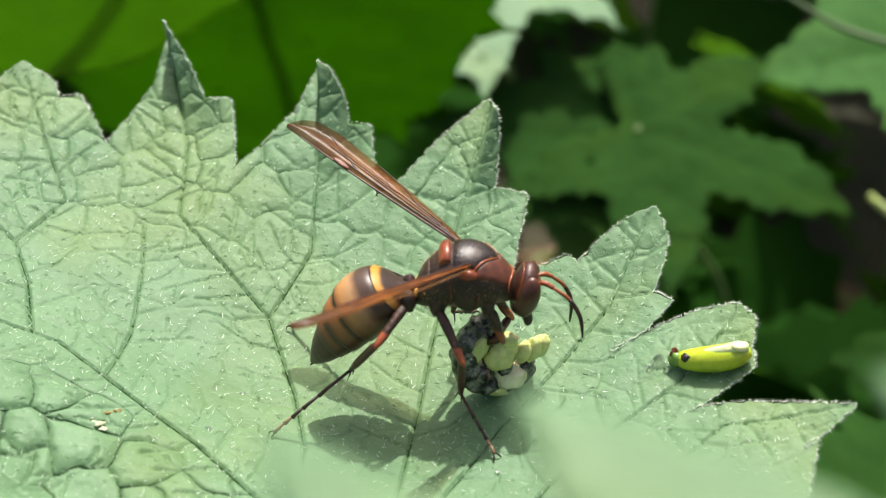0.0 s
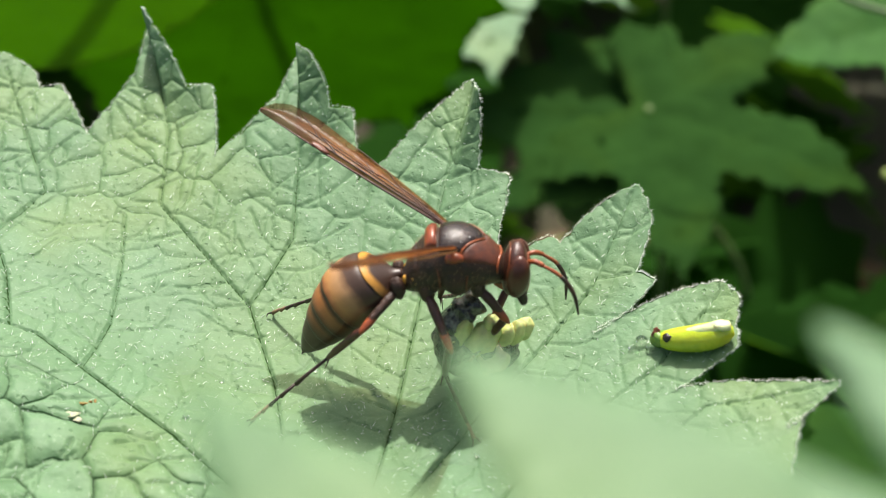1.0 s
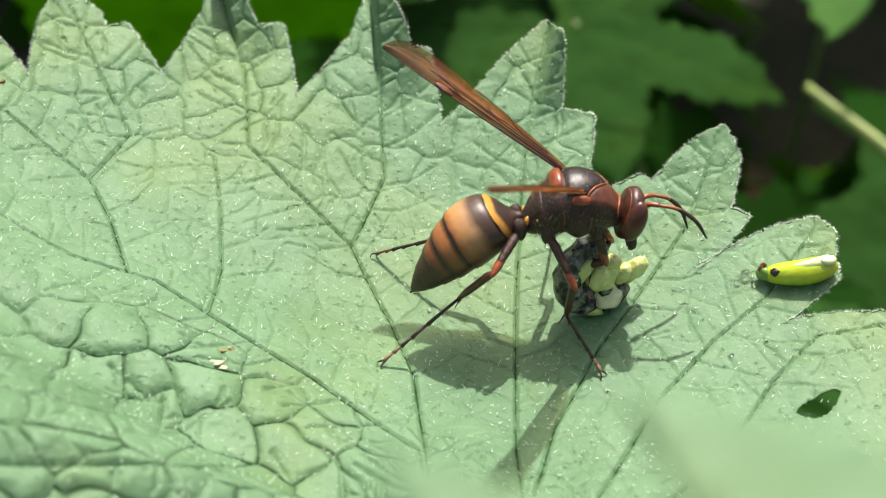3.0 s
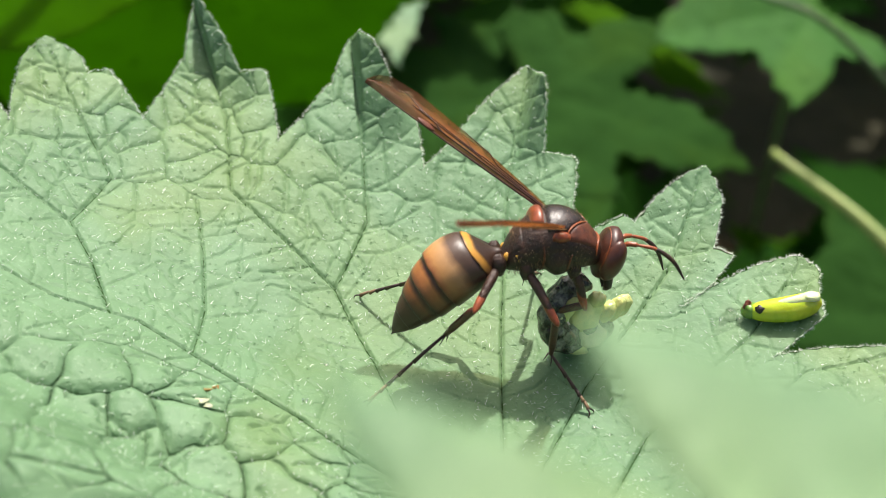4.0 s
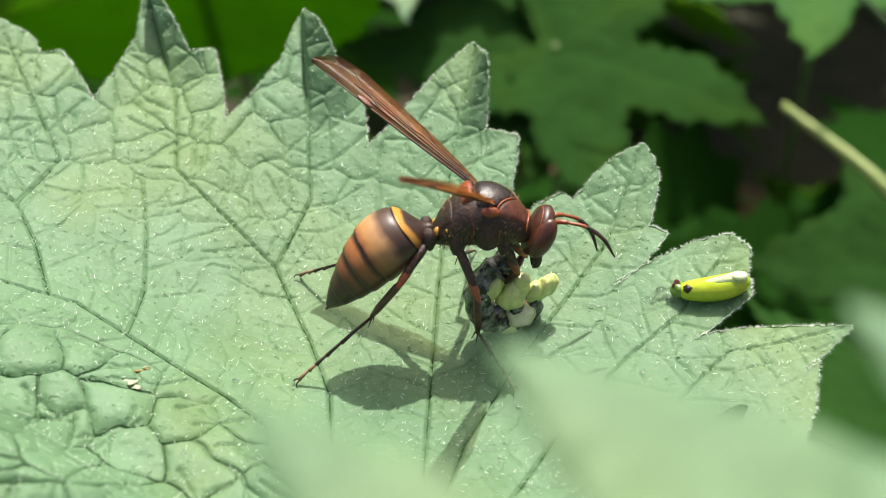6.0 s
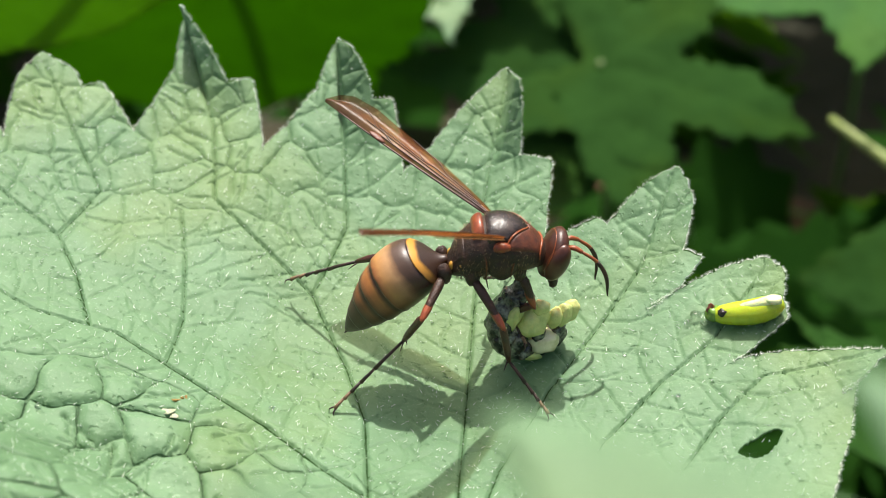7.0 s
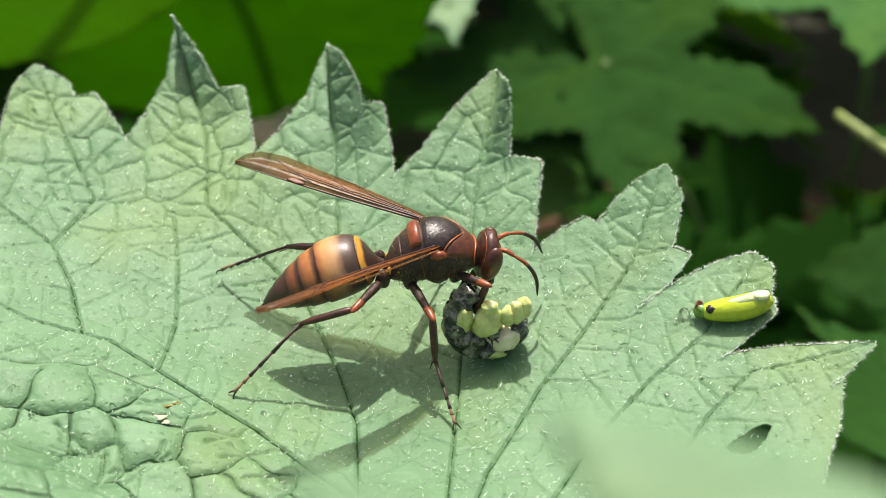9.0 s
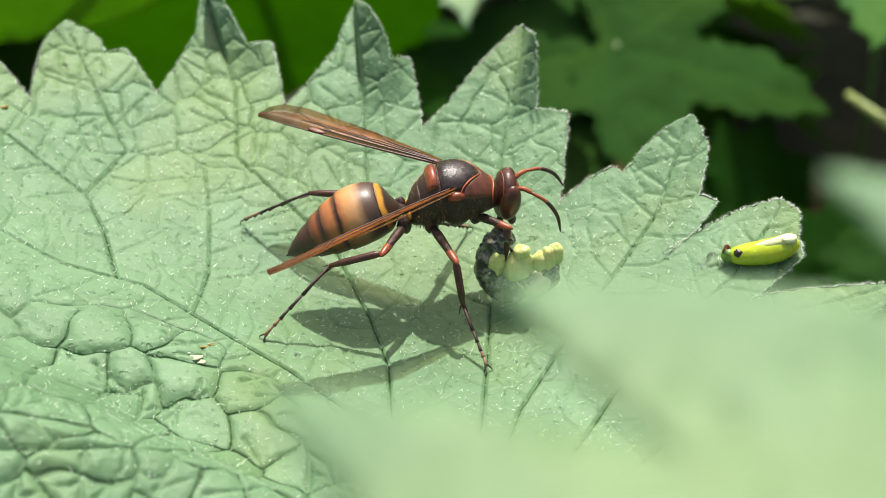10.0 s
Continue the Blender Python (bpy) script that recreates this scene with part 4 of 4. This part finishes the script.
            for k, (a, b) in enumerate(((0, 0.42), (0.42, 0.62), (0.62, 0.76), (0.76, 0.86), (0.86, 1.0))):
                pieces.append(tube([(foot * a, 0, 0.15 * a), (foot * (a + 0.7 * (b - a)), 0, 0.05), (foot * b - 0.04, 0, 0)], [0.13, 0.16, 0.2], 8))
            tip = part("tarsus", mesh("tarsus", *joined(*pieces[:3]), CHITIN), wasp, "thin dark jointed foot")
            part("toe", mesh("toe", *joined(*pieces[3:]), TAN), tip, "tan foot tip")
            for q in (-1, 1):
                part("claw", mesh("claw", *tube(smooth_line([(foot - 0.1, q * 0.1, 0.05), (foot + 0.35, q * 0.32, 0.08), (foot + 0.5, q * 0.42, -0.2)], 4), [0.1, 0.03], 5), CHITIN), tip)
            legs.append((kind, s, upper, lower, tip))
    return wasp, head, antennae, plates[0], wings, legs


# ---- the caterpillar that the wasp chews ----
def wet(name, colour, other, rough, size):
    n = Nodes(name)
    n.set(Base_Color=n.ramp(n.noise(size, 4.0, 0.6), [(0.45, colour), (0.68, other)]), Roughness=rough, Specular_IOR_Level=0.6, Subsurface_Weight=0.15, Subsurface_Scale=0.0008)
    n.set(Normal=n.bump(n.noise(size * 0.5, 4.0), 0.12))
    return n.material


SKIN = wet("speckled_skin", (0.012, 0.012, 0.010), (0.24, 0.25, 0.17), 0.2, 0.9)
PALE = wet("pale_skin", (0.66, 0.62, 0.38), (0.42, 0.42, 0.2), 0.25, 1.6)
FLESH = wet("yellow_flesh", (0.56, 0.58, 0.2), (0.4, 0.46, 0.15), 0.25, 1.0)


def build_prey():
    prey = thing("caterpillar", "chewed curled caterpillar, black-speckled with wet yellow flesh", "caterpillar")
    curve = smooth_line([(-0.6, 0.7, 7.6), (-1.8, 0.4, 6.2), (-2.4, 0.1, 4.4), (-2.0, -0.2, 2.6), (-0.5, -0.4, 1.5), (1.2, -0.3, 1.4), (2.7, 0.1, 2.2), (3.4, 0.6, 3.8)], 10)
    long = np.linspace(0, 1, len(curve))
    radii = (0.75 + 0.6 * np.sin(np.pi * (0.12 + 0.8 * long)) ** 0.6) * (1 + 0.06 * np.sin(long * 60))
    tops, faces = tube(curve, radii, 26)
    tops = [tuple(np.array(p) + 0.22 * np.array(noise.noise_vector(Vector(p) * 0.9)) + 0.1 * np.array(noise.noise_vector(Vector(p) * 2.6))) for p in tops]
    part("skin", mesh("skin", tops, faces, SKIN), prey, "glossy black-speckled skin")
    # flesh that shows inside the curl, and the lobes at the jaws
    lumps = ((0.4, -0.8, 4.6, 1.4, 1.0, 1.8, FLESH), (1.9, -1.0, 2.6, 1.6, 1.1, 1.2, PALE), (1.0, -1.0, 1.1, 1.3, 0.8, 0.7, FLESH), (-1.7, -0.5, 5.0, 0.8, 0.8, 1.6, FLESH), (0.9, -1.45, 3.7, 0.6, 0.5, 0.8, SKIN),
             (-0.6, -1.3, 2.6, 0.8, 0.6, 1.1, SKIN), (3.2, -0.4, 2.8, 1.0, 0.9, 1.3, SKIN), (-2.1, -0.5, 2.9, 0.6, 0.7, 1.1, SKIN), (-0.1, -1.4, 1.2, 0.6, 0.5, 0.5, SKIN))
    for k, (x, y, z, a, b, c, material) in enumerate(lumps):
        part("flesh", mesh("flesh", *ball((x, y, z), (a, b, c), 14, 18, 0.3, k * 2.3), material), prey, "cream-white wet flesh" if material is PALE else "yellow-green wet flesh" if material is FLESH else "black-speckled skin")
    for k, (x, y, z, a, b, c) in enumerate(((2.3, -0.9, 5.3, 0.7, 0.7, 1.2), (3.1, -0.8, 5.6, 0.75, 0.75, 1.3), (3.8, -0.5, 5.9, 0.75, 0.75, 1.15), (0.6, -0.8, 6.4, 0.8, 0.7, 0.8))):
        part("flesh_lobe", mesh("flesh_lobe", *ball((x, y, z), (a, b, c), 14, 18, 0.22, 4.1 + k * 1.7), FLESH), prey, "pale yellow lobe of flesh")
    rng = random.Random(9)
    for k in range(46):
        i = rng.randrange(6, len(curve) - 6)
        d = Vector((rng.uniform(-1, 1), rng.uniform(-1.4, 0.1), rng.uniform(-0.6, 1))).normalized()
        q = np.array(curve[i]) + radii[i] * 0.95 * np.array(d)
        q[2] = max(q[2], 0.3)
        size = rng.uniform(0.12, 0.3)
        part("wart", mesh("wart", *ball(tuple(q), (size, size * 0.8, size), 6, 8, 0.3, k), BLACK if k % 3 else PALE), prey, "glossy black wart" if k % 3 else "cream speck")
    return prey


# ---- the wet green morsel and drops on the leaf ----
def water(name):
    n = Nodes(name)
    n.set(Base_Color=(1, 1, 1), Roughness=0.02, Transmission_Weight=1.0, IOR=1.33)
    return n.material


WATER = water("water")
LIME = wet("lime_flesh", (0.40, 0.48, 0.02), (0.2, 0.33, 0.016), 0.14, 2.2)
MOSS = wet("moss_flesh", (0.14, 0.26, 0.03), (0.08, 0.16, 0.03), 0.2, 1.0)
MILKY = wet("milky_gel", (0.62, 0.68, 0.36), (0.5, 0.58, 0.25), 0.08, 0.9)


def on_leaf(x, y, lift=0.0):
    return (x, y, leaf_height(x, y) + 0.15 + lift)


def build_morsel():
    morsel = thing("caterpillar_morsel", "glossy lime-green piece of caterpillar lying on the leaf", "caterpillar piece")
    a, b = np.array(on_leaf(25.2, -10.6, 0.75)), np.array(on_leaf(31.4, -11.3, 0.95))
    mid = (a + b) / 2 + np.array((0.2, -0.55, 0.15))
    line = smooth_line([a, a * 0.7 + mid * 0.3 + np.array((0, -0.1, 0)), mid, b * 0.6 + mid * 0.4, b], 6)
    part("body", mesh("body", *tube(line, [0.3, 0.7, 0.95, 1.15, 1.25, 1.25, 1.15, 0.9, 0.4], 20, 0.9), LIME), morsel)
    part("head_end", mesh("head_end", *ball(tuple(line[1] + np.array((0.2, 0, 0.1))), (0.9, 0.75, 0.75), 10, 14, 0.3, 6), MOSS), morsel, "green torn end")
    # pale gel whose whitish colour also paints the wet highlight along the top
    top = [p + np.array((0, -0.1, 0.82)) for p in line[8:23]]
    part("gel", mesh("gel", *tube(top, [0.25, 0.6, 0.68, 0.72, 0.4], 14, 0.75), MILKY), morsel, "milky wet gel")
    part("bead", mesh("bead", *ball(tuple(line[18] + np.array((0.1, -0.3, 1.2))), (0.75, 0.55, 0.35), 10, 14, 0.2, 2), MILKY), morsel, "white wet bead")
    part("torn_end", mesh("torn_end", *ball(tuple(line[5] + np.array((0.1, -0.5, 0.75))), (0.45, 0.4, 0.4), 8, 10, 0.5, 3), BLACK), morsel, "dark torn hole")
    part("shred", mesh("shred", *ball(tuple(a + np.array((-0.1, 0.1, 0.6))), (0.4, 0.3, 0.55), 8, 10, 0.6, 5), RUST), morsel)


def drop(x, y, r):
    place = on_leaf(x, y)
    thing("water_drop", "tiny clear water drop on the leaf", "drop", pose(*(c * MM for c in place)), mesh("water_drop", *ball((0, 0, r * 0.35), (r, r, r * 0.75), 8, 12), WATER), "drops on the leaf")


wasp, head, antennae, gaster, wings, legs = build_wasp()
prey = build_prey()
build_morsel()
for x, y, r in ((24.0, -9.9, 0.55), (23.2, -10.4, 0.35), (24.6, -10.8, 0.3), (-12.6, -12.0, 0.22), (-4.6, -9.8, 0.2), (-14.4, -17.8, 0.25), (17.4, -12.5, 0.2), (21.5, -18.0, 0.22), (-33.5, -21.5, 0.3), (10.4, -20.4, 0.2)):
    drop(x, y, r)
thing("leaf_scar", "small brown dried scar on the leaf", "scar", None, mesh("leaf_scar", *joined(ball(on_leaf(-22.0, -18.6, 0.12), (0.2, 0.18, 0.2), 8, 10, 0.5), ball(on_leaf(-22.5, -18.9, 0.05), (0.5, 0.13, 0.12), 8, 10, 0.5, 2), ball(on_leaf(-21.7, -18.3, 0.1), (0.14, 0.3, 0.12), 8, 10, 0.5, 3)), SCAR))
thing("dry_flake", "pale dry flake on the leaf", "flake", None, mesh("dry_flake", *joined(ball(on_leaf(-23.0, -20.6, 0.1), (0.6, 0.35, 0.08), 6, 12, 0.9, 4), ball(on_leaf(-22.3, -21.0, 0.1), (0.35, 0.25, 0.07), 6, 10, 0.9, 7)), FLAKE))
thing("leaf_scar", "small brown dried scar on the leaf", "scar", None, mesh("leaf_scar", *ball(on_leaf(-45.5, 10.4, 0.1), (0.4, 0.25, 0.15), 6, 10, 0.8, 2), SCAR))

# ---- what moves: seconds, place, nose-up, roll, heading, and the droop of the abdomen ----
BODY = [
    (0.0, 7.0, -11.0, 6.7, 2, -8, 3, 40), (0.5, 6.9, -11.0, 6.2, 6, -4, 3, 41), (1.0, 8.2, -11.0, 6.7, 5, -8, 3, 40), (1.5, 8.3, -11.0, 6.2, 2, -16, 3, 40),
    (2.0, 7.8, -11.0, 6.9, 1, -14, 3, 39), (2.5, 7.5, -11.0, 6.6, 0, -13, 3, 38), (3.0, 7.1, -11.0, 6.6, 2, -13, 3, 36), (3.8, 6.6, -11.0, 6.5, 0, -13, 3, 37),
    (4.5, 6.2, -11.0, 6.3, -1, -13, 3, 39), (5.0, 6.4, -11.0, 6.9, 2, -14, 3, 43), (5.5, 7.3, -11.0, 7.2, -5, -21, 3, 36), (6.3, 6.8, -11.0, 7.1, -1, -13, 3, 37),
    (7.0, 5.6, -10.6, 6.8, 2, -5, 4, 37), (7.5, 3.8, -8.3, 4.8, 0, 1, 5, 29), (8.0, 2.3, -7.1, 3.9, -1, -2, 6, 17), (8.5, 1.6, -7.1, 3.7, 2, 2, 7, 9),
    (9.0, 1.0, -7.1, 3.7, 0, 2, 8, 14), (9.5, 0.7, -7.1, 4.1, 4, 2, 8, 13), (10.0, 0.0, -7.1, 4.0, 5, 2, 8, 17),
]
TIMES = [row[0] for row in BODY]
# where the wings' tips point, by time: near wing, far wing
NEAR_WING = [(0.0, (-12.1, -13.7, 5.1)), (0.5, (-11.8, -14.5, 3.6)), (1.0, (-7.1, -14.4, 10.1)), (1.5, (-6.0, -14.3, 11.0)), (2.0, (-6.9, -12.9, 12.1)), (2.5, (-9.0, -12.4, 11.2)), (3.0, (-9.2, -12.4, 11.0)), (4.5, (-10.5, -12.0, 10.0)), (5.0, (-8.7, -12.8, 11.0)),
             (5.5, (-6.3, -12.1, 13.2)), (7.0, (-11.1, -11.1, 10.8)), (7.5, (-13.2, -10.1, 9.2)), (8.0, (-16.9, -7.2, 4.9)), (8.5, (-14.1, -10.7, 6.8)), (9.0, (-14.8, -11.3, 4.0)), (9.5, (-15.4, -10.9, 2.4)), (10.0, (-16.4, -9.6, -0.5))]
FAR_WING = [(0.0, (-15.6, 9.5, 5.3)), (0.5, (-16.6, 8.4, 3.8)), (1.0, (-16.1, 7.6, 6.6)), (2.0, (-15.8, 6.9, 8.1)), (2.5, (-15.7, 6.7, 8.4)), (4.5, (-15.5, 6.8, 9.1)), (5.0, (-15.4, 8.4, 7.4)), (5.5, (-14.3, 10.2, 7.3)), (7.0, (-14.4, 11.4, 4.7)), (7.5, (-15.1, 10.8, 4.3)),
            (8.0, (-15.3, 11.0, 2.8)), (8.5, (-14.9, 11.7, 1.6)), (9.0, (-17.6, 6.8, 2.6)), (9.5, (-17.4, 6.9, 3.0)), (10.0, (-17.4, 7.7, 1.2))]
# where the feet stand on the leaf, by time
FEET = {
    ("hind", -1): [(0.0, (-8.9, -17.2)), (7.3, (-8.9, -17.3)), (7.7, (-16.8, -15.7)), (10.0, (-17.4, -16.0))],
    ("hind", 1): [(0.0, (-9.4, -3.6)), (6.5, (-9.5, -3.6)), (7.0, (-15.5, -2.2)), (7.7, (-16.6, -1.8)), (8.6, (-20.5, -0.8)), (10.0, (-21.0, -0.8))],
    ("mid", -1): [(0.0, (10.1, -18.8)), (7.0, (10.1, -18.6)), (7.4, (2.6, -19.1)), (10.0, (2.7, -19.3))],
    ("mid", 1): [(0.0, (7.5, -2.4)), (7.2, (7.0, -2.2)), (7.7, (1.8, -1.6)), (10.0, (1.4, -1.4))],
}
PREY = [(0.0, 8.4, -11.0, 16, 16), (1.0, 8.6, -11.0, 18, 16), (2.5, 8.5, -11.0, 20, 16), (5.5, 8.3, -11.0, 18, 16), (7.0, 7.4, -10.9, 14, 14), (7.5, 6.0, -10.2, 8, 10), (8.0, 5.6, -10.1, 4, 6), (9.0, 5.4, -10.1, 0, 4), (10.0, 5.6, -10.1, 0, 0)]
# droop of the near antenna, spread, droop of the far one
ANTENNAE = [(0.0, 26, 0, 36), (0.5, 17, 0, 28), (1.0, 25, 0, 36), (1.5, 17, 0, 28), (2.5, 9, 2, 20), (3.0, 0, 2, 12), (4.5, -2, 3, 10), (5.5, -8, 4, 4), (6.3, 6, 0, 18), (7.0, 29, -4, 36), (7.5, 39, -6, 44), (8.0, 37, -6, 26), (8.5, 15, 4, 4), (9.0, 29, 5, 12), (9.5, 40, 4, 20), (10.0, 27, 8, 8)]
HEAD_TURN = [(0.0, 16), (1.0, 12), (2.5, 16), (5.5, 22), (7.0, 24), (8.0, 18), (10.0, 16)]


def between(rows, t):
    """The values of a table of rows at t, eased between its times."""
    rows = [(r[0], np.array(r[1] if len(r) == 2 and isinstance(r[1], tuple) else r[1:], float)) for r in rows]
    for (a, p), (b, q) in zip(rows, rows[1:]):
        if t <= b:
            u = min(1.0, max(0.0, (t - a) / (b - a)))
            return p + (q - p) * u * u * (3 - 2 * u)
    return rows[-1][1]


def body_pose(row):
    _, x, y, z, up_nose, roll, heading, _ = row
    return pose(x * MM, y * MM, z * MM, roll, -up_nose, heading)


def along_x(start, end, upper):
    """The pose of a segment from start to end, its x along it and its z towards upper."""
    x = (end - start).normalized()
    z = (upper - x * x.dot(upper)).normalized()
    return Matrix.Translation(start) @ Matrix((x, z.cross(x), z)).transposed().to_4x4()


def limb(hip, foot, lengths, out):
    """Joints of a leg of three rigid segments from its hip to its foot, all in metres."""
    thigh, shin, sole = (c * MM for c in lengths)
    flat = Vector((hip.x - foot.x, hip.y - foot.y, 0)).normalized()
    ankle = foot + (flat * 0.8 + Vector((0, 0, 0.6))).normalized() * sole
    far = ankle - hip
    if far.length > 0.985 * (thigh + shin):
        ankle = hip + far.normalized() * 0.985 * (thigh + shin)
        far = ankle - hip
    cosine = (thigh ** 2 + far.length ** 2 - shin ** 2) / (2 * thigh * far.length)
    cosine = max(-1.0, min(1.0, cosine))
    way = far.normalized()
    bend = (out - way * out.dot(way)).normalized()
    knee = hip + way * thigh * cosine + bend * thigh * math.sqrt(1 - cosine ** 2)
    toe = ankle + (foot - ankle).normalized() * sole
    return knee, ankle, toe


def motions():
    walk(wasp, [(row[0], body_pose(row)) for row in BODY])
    walk(gaster, [(row[0], pose(-4.2 * MM, 0, 0.5 * MM, 0, -(row[7] - row[4]), 0)) for row in BODY])
    walk(head, [(t, pose(4.95 * MM, 0, 0.15 * MM, 0, between(HEAD_TURN, t)[0], 0)) for t in TIMES])
    for antenna, s in zip(antennae, (-1, 1)):
        walk(antenna, [(t, pose(6.0 * MM, s * 0.6 * MM, 0.9 * MM, 0, between(ANTENNAE, t)[0 if s < 0 else 2], s * between(ANTENNAE, t)[1])) for t in TIMES])
    for wing, s, table in ((wings[0], -1, NEAR_WING), (wings[1], 1, FAR_WING)):
        rows = []
        for row in BODY:
            turn = body_pose(row).to_3x3().inverted()
            way = turn @ Vector(between(table, row[0])).normalized()
            root = Vector((0.6 if s < 0 else -0.2, s * 2.05, 3.45)) * MM
            rows.append((row[0], along_x(root, root + way, turn @ (Vector((0.0, 0.64, 0.76)) if s < 0 else Vector((0.0, -0.1, 1.0))))))
        walk(wing, rows)
    for kind, s, upper, lower, tip in legs:
        keys = ([], [], [])
        for row in BODY:
            m = body_pose(row)
            hip = m @ (Vector((HIPS[kind][0], s * HIPS[kind][1], HIPS[kind][2])) * MM)
            if kind == "fore":
                at = between(PREY, row[0])
                foot = Vector((at[0] + (0.9 if s < 0 else 0.4), at[1] + s * 1.9, leaf_height(at[0], at[1]) + 3.6)) * MM
                out = Vector((1.0, s * 0.7, 0.35))
            else:
                x, y = between(FEET[(kind, s)], row[0])
                foot = Vector((x, y, leaf_height(x, y) + 0.5)) * MM
                out = Vector((-0.2, s * 0.9, 0.1)) if kind == "hind" else Vector((0.45, s * 0.8, 0.7))
            knee, ankle, toe = limb(hip, foot, LEG_SIZES[kind], out)
            back = m.inverted()
            hip, knee, ankle, toe = (back @ p for p in (hip, knee, ankle, toe))
            high = Vector((0.13, s * 0.2, 1.0))
            for some, (a, b) in zip(keys, ((hip, knee), (knee, ankle), (ankle, toe))):
                some.append((row[0], along_x(a, b, high)))
        for ob, some in zip((upper, lower, tip), keys):
            walk(ob, some)
    walk(prey, [(t, pose(x * MM, y * MM, (leaf_height(x, y) + 0.2 + 0.02 * tilt) * MM, 0, tilt, turn)) for t, x, y, tilt, turn in PREY])
    sway = [(0, -1.8, -1.8, 0.7, 0), (0.5, -8.1, -3.9, -4.0, 0), (1, 0.0, 0.0, 0.0, 0), (1.5, -8.3, -1.5, 0.2, 0), (2, -9.1, -1.0, 4.0, 0), (2.5, -11.0, -1.4, 3.8, 0), (3, -16.4, -3.9, 2.8, 0), (4.5, -19.0, -4.0, 3.2, 0), (5, -14.5, -4.9, 5.5, 0), (5.5, -11.6, -4.1, 5.3, 0), (7, -10.8, -4.9, 5.3, 0), (7.5, -10.6, -4.5, 6.9, 0), (8, -11.4, -4.6, 5.4, 0), (8.5, -8.1, -3.1, 4.7, 0), (9, -6.8, -5.3, 5.9, 0), (9.5, -10.3, -6.2, 6.9, 0), (10, -11.0, -7.9, 5.5, 13)]
    walk(near_leaf, [(t, Matrix.Translation(Vector((x, y, z)) * MM) @ NEAR_PLACE @ pose(0, 0, 0, 0, 0, turn)) for t, x, y, z, turn in sway])


motions()
